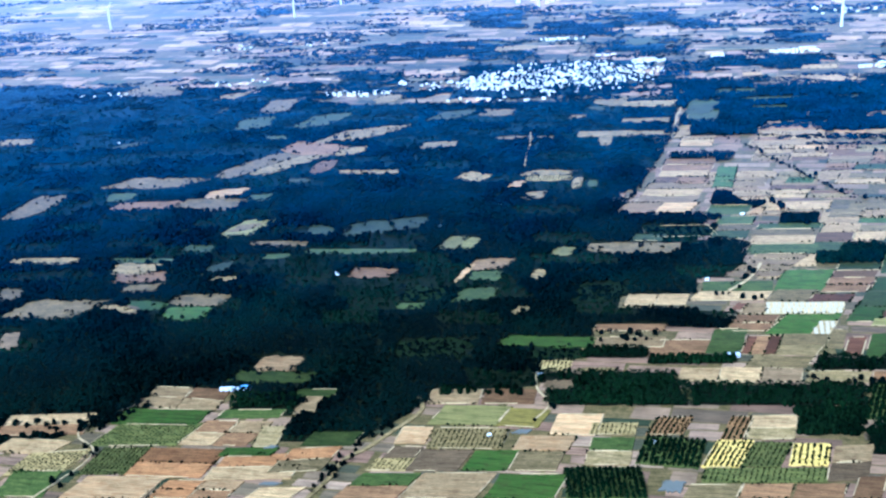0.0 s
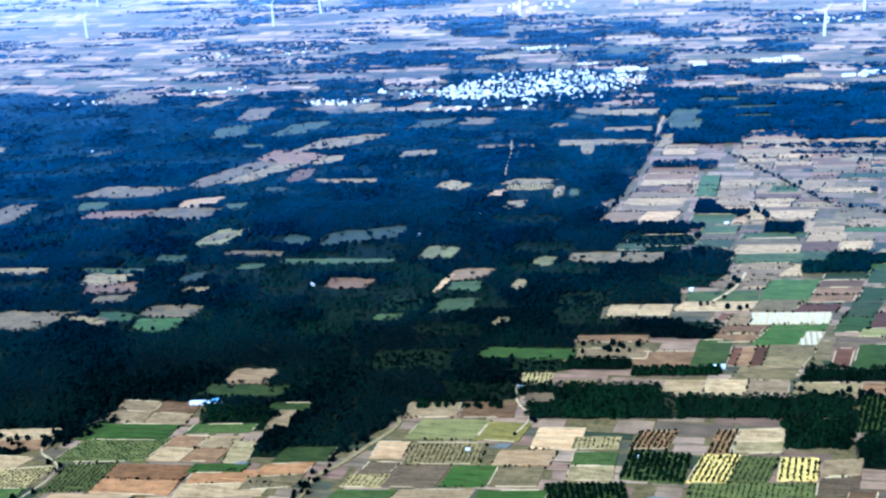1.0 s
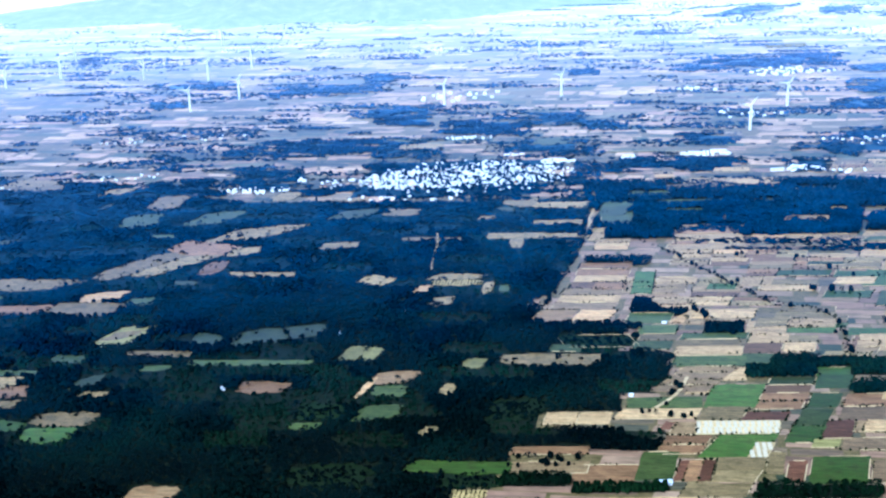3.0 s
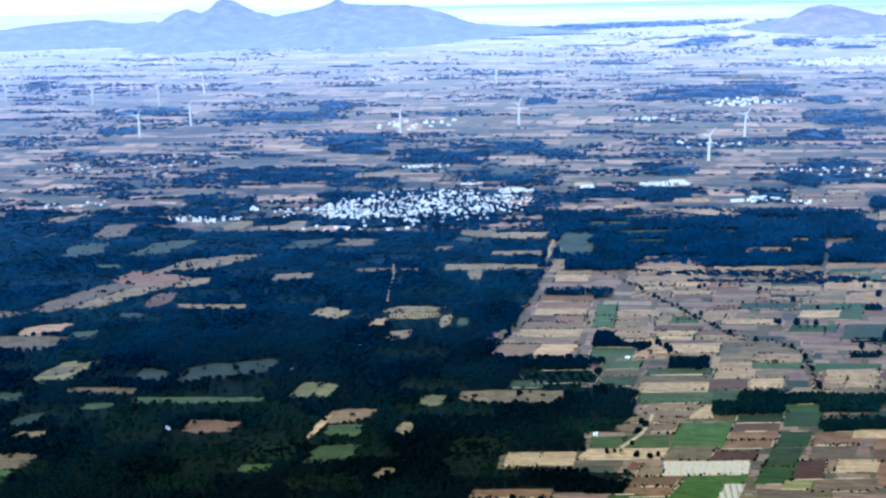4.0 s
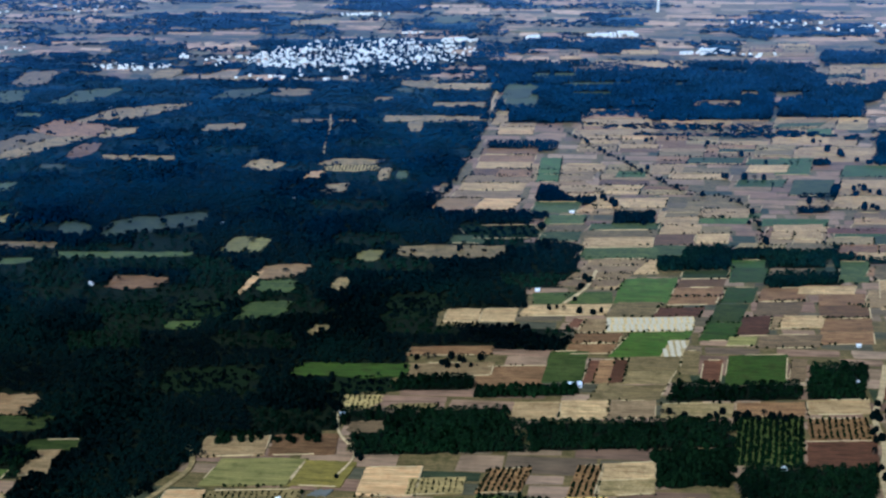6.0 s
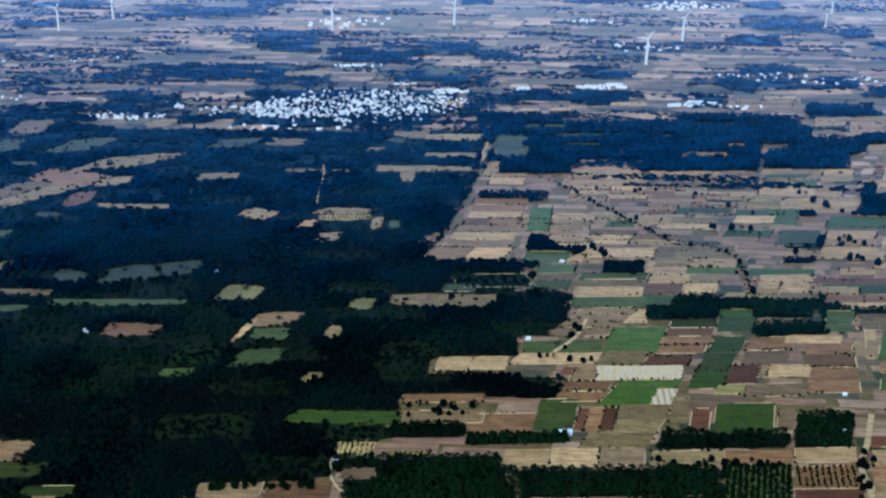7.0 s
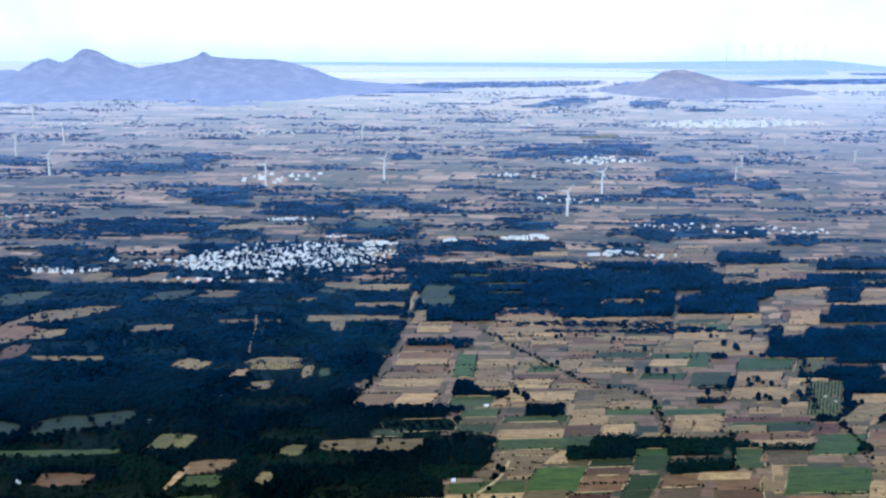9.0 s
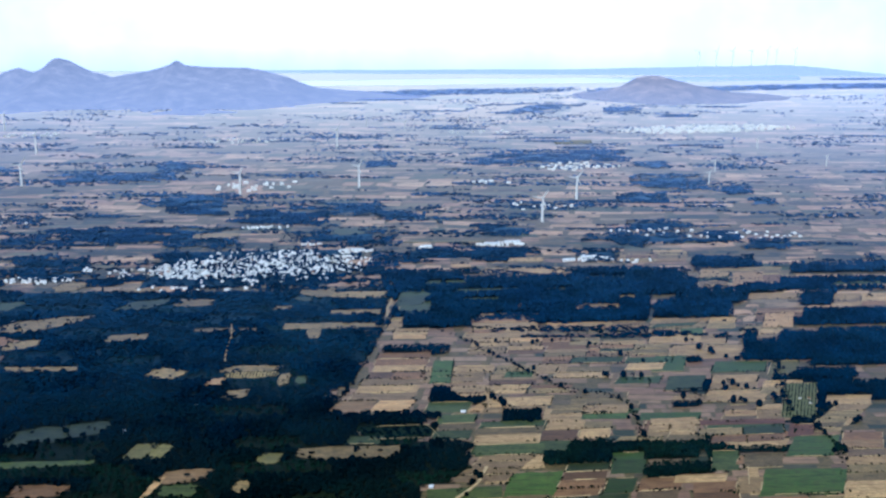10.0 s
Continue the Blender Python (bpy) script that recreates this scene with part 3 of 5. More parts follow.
field("tan", 80, 954, 60.2, 21.1, 3.8, 0.090)
field("grass", 81, 932, 61.8, 22.4, 1.0, 0.090)
field("tan", 101, 1048, 61.3, 23.5, 5.7, 0.090)
field("tan", 54, 1082, 44.4, 18.8, 4.7, 0.090)
field("tan", 137, 987, 35.8, 19.8, 5.9, 0.090)
field("fallow", 144, 1027, 31.9, 22.6, 6.4, 0.090)
field("tan", 182, 1027, 43.6, 22.5, 7.1, 0.090)
field("tan", 238, 988, 46.6, 31.1, 8.7, 0.090)
field("tan", 162, 968, 28.1, 20.2, 4.7, 0.090)
field("brown", 129, 964, 34.3, 21.5, 5.7, 0.090)
field("tan", 299, 972, 81.2, 17.5, 5.0, 0.090)
field("red", 298, 954, 70.9, 14.5, 3.8, 0.090)
field("tan", 428, 1051, 45.7, 22.6, 9.7, 0.044)
field("brown", 403, 951, 39.2, 35.2, 14.6, 0.042)
field("tan", 396, 915, 42.8, 32.8, 13.9, 0.042)
field("fallow", 383, 882, 42.1, 32.9, 13.1, 0.041)
field("tan", 370, 850, 42.3, 30.8, 13.0, 0.041)
field("young", 379, 1051, 34.9, 90.4, 33.2, 0.044)
field("plough", 305, 994, 82.3, 10.9, 3.5, 0.043)
field("plough", 355, 974, 24.4, 27.7, 11.6, 0.042)
field("tan", -873, 1509, 107.5, 33.0, -9.3, 0.035)
field("fallow", 272, 1415, 20.1, 23.7, 7.5, 0.050)
field("greygreen", 38, 1488, 53.3, 20.4, 6.2, 0.051)
field("greygreen", 188, 1452, 40.8, 22.2, 7.5, 0.050)
field("fallow", 358, 1636, 93.0, 58.4, 16.9, 0.053)
field("greygreen", 81, 1403, 50.4, 23.4, 5.9, 0.049)
field("greygreen", 263, 1517, 52.7, 21.1, 9.2, 0.051)
field("grass", -49, 953, 31.1, 16.8, 3.8, 0.042)
field("tan", -880, 1532, 80.7, 54.0, 35.5, -0.132)
field("tan", -725, 1489, 39.8, 34.8, 11.2, 0.228)
field("greygreen", -705, 1413, 14.5, 29.9, 8.6, 1.175)
field("tan", -625, 1434, 45.4, 69.9, -6.3, 0.285)
field("greygreen", -629, 1346, 47.0, 62.7, -9.5, 0.426)
field("greygreen", -531, 1359, 56.8, 59.9, 23.5, 0.306)
field("greygreen", -570, 1279, 27.7, 14.7, -4.5, 0.103)
field("greygreen", -775, 1244, 38.5, 21.1, 15.3, 0.325)
field("tan", -553, 1168, 47.6, 89.5, 59.7, 0.095)
field("tan", -512, 1173, 40.3, 78.6, 62.6, 0.119)
field("brown", -497, 1230, 86.2, 49.6, 6.7, -0.249)
field("tan", -452, 1296, 87.5, 50.3, 32.2, 0.319)
field("tan", -445, 1223, 37.7, 32.1, 2.0, 0.309)
field("brown", -463, 1161, 25.0, 47.0, 0.9, 0.313)
field("clearing", -661, 1096, 102.5, 39.0, 29.7, 0.027)
field("grass", -682, 1046, 33.2, 27.5, -9.5, 0.148)
field("brown", -637, 1020, 77.9, 27.2, 8.0, 0.120)
field("tan", -557, 1027, 78.0, 36.9, 7.3, 0.046)
field("pink", -553, 1064, 46.0, 30.2, 5.7, 0.352)
field("greygreen", -506, 1052, 28.4, 22.6, -1.3, 0.218)
field("tan", -399, 1143, 74.9, 13.6, -2.7, 0.033)
field("greygreen", -478, 1111, 26.3, 12.3, -3.2, 0.071)
field("tan", -465, 1472, 33.9, 25.6, 7.0, 0.172)
field("tan", -369, 1448, 47.9, 17.0, 4.1, 0.059)
field("greygreen", -346, 1381, 55.9, 43.4, 17.8, 0.307)
field("tan", -284, 1391, 47.1, 32.0, 1.8, -0.104)
field("clearing", -334, 1248, 45.5, 26.7, -0.3, 0.168)
field("tan", -227, 1278, 72.7, 12.5, -1.0, 0.033)
field("tan", -264, 1129, 34.2, 31.9, 7.5, -0.376)
field("tan", -177, 1143, 55.5, 19.2, 13.0, -0.002)
field("rowspale", -174, 1125, 54.8, 16.4, -0.1, 0.102)
field("pink", -209, 1102, 17.7, 22.3, 2.3, 0.337)
field("tan", -182, 1068, 22.8, 26.4, 2.5, 0.185)
field("tan", -139, 1109, 11.7, 35.9, 0.8, 0.414)
field("greygreen", -121, 1109, 11.3, 22.9, 1.7, 0.037)
field("tan", -169, 1370, 20.5, 13.9, 1.4, 0.069)
field("greygreen", -148, 1409, 22.9, 16.0, 2.6, 0.003)
field("fallow", -132, 1443, 45.0, 43.0, 1.7, 0.031)
field("tan", -76, 1430, 72.1, 28.3, 3.3, 0.057)
field("tan", -77, 1351, 64.2, 18.4, 1.1, 0.029)
field("tan", -102, 1294, 113.8, 21.7, 1.9, 0.047)
field("tan", -122, 1264, 16.4, 35.2, -0.4, 0.019)
field("tan", -78, 1073, 7.2, 31.0, 2.2, 0.265)
field("olive", -483, 957, 37.4, 47.6, 17.5, 0.082)
field("tan", -485, 959, 27.7, 22.3, 9.5, 0.295)
field("grass", -396, 954, 29.1, 30.4, -0.1, -0.091)
field("greygreen", -328, 970, 80.7, 36.7, 6.1, 0.286)
field("tan", -430, 917, 62.5, 13.7, -2.2, 0.057)
field("greygreen", -514, 900, 32.2, 16.9, -1.7, 0.037)
field("greygreen", -420, 885, 26.7, 11.5, 3.4, 0.109)
field("grass", -337, 902, 117.5, 11.8, -0.3, 0.059)
field("brown", -543, 825, 53.5, 25.2, -8.4, 0.143)
field("tan", -559, 845, 48.7, 27.4, -1.0, 0.037)
field("grass", -561, 866, 68.4, 11.0, -2.1, 0.052)
field("tan", -530, 800, 35.4, 18.5, 1.6, 0.244)
field("tan", -453, 827, 28.1, 12.2, 7.1, 0.087)
field("tan", -458, 779, 51.6, 26.0, 6.2, 0.050)
field("green", -460, 751, 42.7, 26.1, 1.4, 0.063)
field("green", -506, 763, 39.4, 19.3, -1.3, -0.072)
field("grey", -520, 754, 23.3, 15.4, -11.2, 0.006)
field("greygreen", -471, 852, 22.3, 24.2, -1.1, 0.671)
field("olive", -244, 929, 19.1, 33.9, 7.6, -0.050)
field("olive", -227, 929, 16.2, 30.9, 4.4, 0.054)
field("pink", -196, 878, 38.8, 25.5, 8.8, 0.139)
field("pink", -217, 857, 7.7, 34.0, 6.7, 0.875)
field("grass", -195, 851, 28.5, 23.1, 1.8, 0.107)
field("greygreen", -196, 810, 34.0, 29.4, 6.6, 0.086)
field("tan", -145, 859, 13.9, 22.1, 1.8, 0.067)
field("brown", -307, 851, 43.8, 23.6, 4.8, -0.028)
field("tan", -62, 925, 88.3, 28.3, 4.2, 0.073)
field("tan", -150, 782, 13.8, 14.1, 4.6, 0.072)
field("green", -119, 725, 77.4, 18.2, 2.2, 0.052)
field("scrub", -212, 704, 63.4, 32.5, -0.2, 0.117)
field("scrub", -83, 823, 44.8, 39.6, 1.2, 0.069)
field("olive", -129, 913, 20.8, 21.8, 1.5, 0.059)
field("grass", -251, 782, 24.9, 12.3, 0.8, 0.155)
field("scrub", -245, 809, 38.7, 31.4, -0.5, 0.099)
field("tan", -482, 525, 49.9, 19.0, 9.4, 0.027)
field("rowspale", -456, 507, 44.4, 27.6, 5.5, 0.242)
field("grass", -456, 480, 36.5, 31.5, -2.8, 0.108)
field("young", -398, 551, 67.7, 30.6, 10.9, 0.123)
field("young", -405, 515, 38.3, 35.0, 2.9, 0.153)
field("green", -398, 576, 68.9, 22.5, 3.7, 0.082)
field("tan", -392, 605, 66.5, 33.0, 1.1, 0.017)
field("pink", -335, 667, 36.5, 26.1, 4.1, 0.002)
field("grass", -332, 644, 68.4, 20.5, 2.5, 0.043)
field("grass", -328, 588, 49.1, 12.4, 1.9, 0.123)
field("brown", -337, 560, 52.9, 34.4, 8.5, 0.075)
field("red", -359, 518, 61.9, 36.8, 4.7, 0.065)
field("red", -297, 520, 62.0, 32.1, 2.3, 0.160)
field("green", -310, 537, 40.4, 11.4, 2.3, 0.124)
field("fallow", -302, 559, 17.9, 28.7, -2.2, 0.154)
field("pink", -390, 483, 58.6, 26.4, 8.3, 0.093)
field("red", -329, 488, 56.1, 22.2, 5.6, 0.098)
field("tan", -272, 491, 31.7, 13.0, 7.5, 0.144)
field("fallow", -487, 555, 72.7, 31.4, -3.8, 0.155)
field("grass", -253, 561, 38.0, 18.2, 4.8, 0.112)
field("red", -264, 533, 38.0, 30.9, 7.7, 0.209)
field("tan", -287, 606, 17.6, 26.1, 0.6, 0.245)
field("grass", -287, 624, 32.2, 11.0, 0.9, 0.088)
field("olive", -159, 604, 50.3, 26.9, 8.3, 0.059)
field("yellow", -118, 605, 30.9, 25.2, 6.5, 0.004)
field("fallow", -155, 632, 83.8, 22.1, -0.2, 0.102)
field("pink", -194, 573, 23.1, 22.1, 1.2, 0.080)
field("rowspale", -154, 573, 53.1, 27.4, 1.3, 0.090)
field("rowspale", -201, 534, 27.5, 15.1, 3.4, 0.105)
field("grey", -168, 543, 36.3, 26.6, 6.5, 0.087)
field("grey", -196, 550, 21.6, 14.3, 4.3, 0.065)
field("green", -132, 547, 30.6, 24.8, 5.2, 0.128)
field("fallow", -100, 550, 32.2, 23.7, 3.3, 0.096)
field("pink", -98, 573, 39.6, 18.4, 3.7, 0.094)
field("pink", -78, 600, 33.5, 28.2, 2.4, 0.074)
field("brown", -203, 508, 43.4, 30.4, 11.6, 0.122)
field("tan", -155, 514, 50.9, 29.6, 9.7, 0.109)
field("green", -102, 520, 46.4, 27.6, 6.4, 0.129)
field("orchard", -51, 530, 51.6, 36.2, -7.1, 0.142)
field("rowsbrown", -12, 605, 26.0, 23.3, 7.1, 0.139)
field("orchard", -9, 572, 42.3, 36.2, 4.9, -0.027)
field("rowsbrown", 35, 607, 15.6, 31.4, 8.3, 0.110)
field("fallow", 60, 611, 34.0, 31.9, 5.0, 0.133)
field("rowsyellow", 29, 574, 25.4, 33.4, 10.7, 0.115)
field("young", 55, 576, 25.2, 31.1, 10.2, 0.074)
field("rowsyellow", 83, 579, 25.2, 26.9, 4.0, 0.088)
field("young", 53, 551, 79.8, 16.9, 2.9, 0.128)
field("tan", 109, 573, 26.1, 42.1, 8.8, 0.195)
field("brown", 53, 533, 100.9, 16.5, 4.1, 0.126)
field("brown", 118, 545, 18.3, 23.6, 6.8, 0.226)
field("rowspale", -51, 597, 32.4, 15.9, 1.0, 0.110)
field("fallow", -51, 568, 31.6, 34.7, 1.3, 0.115)
field("tan", -597, 748, 77.2, 40.3, 18.1, 0.060)
field("tan", -530, 754, 35.4, 12.9, 13.0, -0.313)
field("tan", -672, 857, 76.6, 16.1, -0.1, 0.079)
field("tan", -776, 1008, 42.9, 78.4, 2.8, 0.187)
field("fallow", -660, 776, 23.3, 27.3, -12.6, 0.036)
field("grey", -602, 684, 13.8, 36.9, -14.2, 0.582)
field("tan", -960, 1258, 51.2, 29.0, -11.3, 0.047)
field("pink", 202, 3461, 169.6, 274.5, 202.3, 0.452)
field("pink", 526, 3497, 108.9, 242.8, 38.6, 0.454)
field("tan", 61, 1597, 27.4, 51.4, -3.9, 0.108)
field("greygreen", -8, 1400, 37.0, 42.4, 11.4, 0.285)
field("greygreen", 88, 1445, 82.9, 24.0, 8.9, 0.104)
field("tan", 150, 1554, 121.1, 29.3, 10.7, 0.080)
field("tan", 107, 1324, 79.6, 31.9, 19.8, 0.065)
field("tan", 83, 1279, 42.0, 25.8, 6.6, 0.086)
field("tan", -27, 1302, 18.1, 46.6, 3.1, 0.284)
field("tan", -7, 1277, 39.0, 14.1, 2.2, 0.062)
field("tan", 225, 1369, 51.9, 31.9, -1.1, -0.056)
field("tan", 407, 1497, 45.1, 78.3, 25.2, 0.209)
field("pink", 459, 1510, 45.2, 67.9, 20.3, 0.170)
field("pink", 441, 1317, 37.8, 55.7, 20.3, 0.092)
field("tan", 412, 1260, 26.8, 37.7, 18.3, 0.038)
field("tan", 313, 1304, 55.5, 30.8, 23.7, 0.156)
field("green", 323, 1271, 27.3, 21.0, 5.1, 0.113)
field("tan", 558, 1405, 33.3, 22.9, 12.8, 0.152)
field("tan", -462, 1460, 32.2, 29.5, 13.5, 0.254)
field("greygreen", -111, 1803, 59.2, 48.5, 10.8, 0.189)

# ---- woods and groves ----
WOOD_PLOTS = []


def wood(cx, cy, w, d, lean, slope, kind):
    """A dense block of trees on a plot; kind 2 is far off and in larger clumps, kind 3 is thin."""
    plot = (cx, cy, w, d, lean, slope)
    WOOD_PLOTS.append(plot)
    shrink = 0.5 if kind == 2 else 0.94
    ob = tagged(sheet_plot("wood_floor", (cx, cy, w * shrink, d * shrink, lean * shrink, slope), 0.06 + 0.002 * len(WOOD_PLOTS), SHADE_FLOOR, 0.05), "floor under a grove, coloured dark for its shade", "ground", kind="structure")
    step = 5.5 if kind == 2 else 3.6
    if cy > 1250 and kind == 1:
        step = 5.0
    px, py = plot_points(plot, step, 0.42)
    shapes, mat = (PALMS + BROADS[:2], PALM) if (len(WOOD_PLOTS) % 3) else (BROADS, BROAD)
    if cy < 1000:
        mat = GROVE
    v = py - cy - slope * (px - cx)
    u, v = (px - cx - lean * v / d) / (w / 2), v / (d / 2)
    rough = np.array([noise.noise((x * 0.022, y * 0.05, 4.4)) + 0.5 * noise.noise((x * 0.07, y * 0.12, 2.2)) for x, y in zip(px, py)])
    keep = np.abs(u) ** 2.5 + np.abs(v) ** 2.5 < 1.0 + 1.8 * rough + rng.normal(0, 0.15, px.size) if kind == 2 else np.abs(u) ** 14 + np.abs(v) ** 10 < 1.2 + 1.3 * rough
    for f in FIELD_PLOTS if kind != 3 or cy > 700 else ():
        keep &= ~in_plot(px, py, f, 0.8)
    if kind == 3:
        keep &= rng.random(px.size) < (0.35 if cx > 0 or cy < 700 else 0.10)
    px, py = px[keep], py[keep]
    if kind == 2 and px.size:
        keep = np.array([noise.noise((x * 0.02, y * 0.05, 1.7)) for x, y in zip(px, py)]) > -0.22
        px, py = px[keep], py[keep]
    if px.size < 4:
        return
    tall = {1: 0.9, 2: 0.32, 3: 0.7}[kind]
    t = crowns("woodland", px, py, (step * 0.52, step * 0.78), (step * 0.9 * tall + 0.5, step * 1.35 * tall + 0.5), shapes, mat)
    tagged(t, "dense dark green grove of palms and trees", "woodland", kind="stuff")


wood(45, 1056, 50.1, 36.5, -0.5, 0.090, 1)
wood(99, 1010, 36.9, 21.7, 2.2, 0.090, 1)
wood(151, 921, 81.7, 36.9, 31.0, 0.090, 1)
wood(246, 940, 53.9, 23.8, 7.5, 0.090, 1)
wood(291, 1083, 63.0, 19.9, 7.7, 0.090, 1)
wood(184, 1172, 45.2, 14.3, 5.3, 0.090, 1)
wood(-4, 1201, 74.7, 28.0, 3.3, 0.090, 1)
wood(221, 892, 58.8, 16.3, 4.6, 0.090, 1)
wood(265, 915, 26.3, 44.7, 7.4, 0.090, 1)
wood(139, 712, 87.8, 20.9, 4.3, 0.090, 1)
wood(206, 723, 37.9, 56.5, 17.5, 0.090, 1)
wood(-160, 641, 72.0, 15.0, 0.0, 0.102, 3)
wood(-57, 654, 109.9, 51.9, -15.6, 0.090, 1)
wood(65, 657, 131.7, 31.8, -9.4, 0.090, 1)
wood(98, 624, 50.8, 37.7, 8.0, 0.090, 1)
wood(162, 608, 79.2, 42.7, 11.8, 0.090, 1)
wood(-61, 712, 52.6, 20.0, 1.5, 0.090, 1)
wood(-0, 704, 68.3, 10.5, 1.4, 0.090, 1)
wood(-321, 613, 63.8, 11.4, -0.9, 0.090, 1)
wood(-321, 596, 57.1, 21.8, -1.6, 0.143, 1)
wood(-344, 534, 15.0, 8.6, -1.8, 0.132, 1)
wood(168, 1488, 429.5, 142.1, -8.5, 0.051, 1)
wood(45, 1348, 155.9, 125.0, 16.6, 0.049, 1)
wood(221, 1353, 135.4, 91.5, 18.6, 0.049, 1)
wood(344, 1355, 98.4, 64.9, 15.2, 0.048, 1)
wood(456, 1223, 176.9, 107.5, 46.7, 0.046, 1)
wood(519, 1327, 133.4, 55.6, 24.1, 0.048, 1)
wood(474, 1169, 94.8, 33.0, 15.2, 0.045, 1)
wood(452, 1544, 50.7, 61.5, 21.5, 0.051, 1)
wood(41, 1062, 58.4, 43.4, 3.7, 0.044, 1)
wood(99, 1010, 36.4, 31.1, 4.8, 0.043, 1)
wood(265, 1047, 28.8, 30.1, 10.2, 0.044, 1)
wood(298, 1090, 55.1, 22.7, 9.0, 0.044, 1)
wood(433, 1058, 86.6, 22.7, 5.7, 0.044, 1)
wood(182, 929, 141.7, 39.0, 14.2, 0.042, 1)
wood(220, 880, 60.1, 13.1, 1.5, 0.041, 1)
wood(328, 934, 117.1, 17.1, 7.8, 0.042, 1)
wood(458, 1086, 128.6, 32.1, 15.0, 0.044, 1)
wood(301, 1174, 20.0, 22.2, 6.7, 0.046, 1)
wood(-926, 2138, 35.3, 101.8, -35.1, 0.096, 2)
wood(-888, 2138, 47.1, 81.3, -26.9, 0.096, 2)
wood(-495, 1765, 222.6, 133.8, -30.1, 0.086, 2)
wood(-352, 1764, 157.6, 164.3, -26.5, 0.086, 2)
wood(-433, 2054, 157.9, 134.4, -23.0, 0.093, 2)
wood(-388, 1973, 110.5, 96.0, -15.3, 0.091, 2)
wood(-624, 2293, 260.5, 129.3, -28.5, 0.099, 2)
wood(-534, 1591, 119.9, 99.3, -26.5, 0.082, 2)
wood(-622, 1505, 119.0, 118.0, -38.4, 0.080, 2)
wood(-939, 2360, 206.4, 98.1, -31.3, 0.102, 2)
wood(-519, 2436, 89.4, 144.2, -25.1, 0.103, 2)
wood(-356, 1628, 65.8, 47.3, -8.3, 0.083, 2)
wood(-623, 1727, 48.3, 62.6, -18.0, 0.086, 2)
wood(-363, 2020, 38.0, 200.3, -29.3, 0.092, 2)
wood(-234, 1917, 158.8, 164.2, -16.3, 0.089, 2)
wood(-114, 1759, 174.0, 107.3, -5.7, 0.085, 2)
wood(-32, 1924, 87.8, 89.6, -1.2, 0.089, 2)
wood(-79, 2469, 65.1, 84.9, -2.3, 0.102, 2)
wood(46, 1649, 231.3, 94.0, 2.2, 0.082, 2)
wood(168, 2514, 120.3, 130.0, 7.3, 0.103, 2)
wood(126, 1828, 83.6, 94.6, 5.4, 0.087, 2)
wood(-113, 1986, 101.4, 123.7, -5.8, 0.091, 2)
wood(-66, 1566, 75.8, 61.0, -2.1, 0.081, 2)
wood(316, 2588, 341.7, 181.8, 18.8, 0.104, 2)
wood(393, 1851, 123.9, 95.2, 16.9, 0.087, 2)
wood(365, 1754, 212.9, 86.1, 15.0, 0.084, 2)
wood(631, 2186, 59.4, 129.0, 31.7, 0.094, 2)
wood(644, 2062, 63.0, 86.4, 22.9, 0.091, 2)
wood(511, 2269, 157.0, 181.4, 34.7, 0.096, 2)
wood(425, 2093, 101.1, 102.2, 17.5, 0.092, 2)
wood(143, 1650, 80.6, 109.1, 7.8, 0.082, 2)
wood(276, 1646, 80.4, 111.4, 15.4, 0.082, 2)
wood(452, 1597, 98.8, 100.4, 23.7, 0.080, 2)
wood(154, 1812, 82.9, 88.2, 6.2, 0.086, 2)
wood(521, 2472, 92.8, 98.8, 17.7, 0.101, 2)
wood(486, 1764, 85.9, 86.4, 20.0, 0.084, 2)
wood(548, 1718, 84.7, 81.8, 21.9, 0.083, 2)
wood(-1324, 1652, 397.7, 58.9, -30.5, 0.006, 2)
wood(-1474, 1802, 343.5, 58.9, -36.7, -0.009, 2)
wood(-244, 1573, 273.1, 212.1, -7.6, 0.052, 3)
wood(430, 1126, 68.0, 30.4, 12.7, 0.067, 1)
wood(395, 1057, 86.0, 139.9, 44.1, 0.065, 3)
wood(448, 1601, 93.6, 43.0, 17.7, 0.052, 1)
wood(592, 1566, 184.0, 44.3, 22.7, 0.052, 1)
wood(547, 1482, 205.7, 52.1, 40.3, 0.050, 1)
wood(395, 1417, 109.8, 63.7, 88.6, 0.049, 1)
wood(524, 1414, 45.7, 68.0, 32.3, 0.049, 1)
wood(522, 1333, 131.9, 39.6, 16.4, 0.048, 1)
wood(192, 1551, 47.8, 19.0, 10.1, 0.052, 2)
wood(215, 1408, 175.7, 59.6, 10.9, 0.049, 1)
wood(63, 1412, 191.5, 52.3, 3.9, 0.050, 1)
wood(150, 1334, 79.3, 63.5, 11.7, 0.048, 1)
wood(-507, 1521, 133.0, 54.9, -9.2, 0.052, 2)
wood(-424, 1495, 100.0, 53.1, -6.3, 0.051, 2)
wood(330, 3560, 330, 330, 190, 0.06, 2)
wood(640, 3540, 130, 220, 60, 0.06, 2)
wood(785, 3375, 120, 60, 30, 0.0, 2)
wood(153, 4060, 900, 200, 0, 0.24, 2)
wood(1000, 4200, 760, 190, 0, 0.22, 2)
wood(1600, 4330, 700, 200, 0, 0.22, 2)
wood(1900, 4660, 500, 100, 0, 0.1, 2)


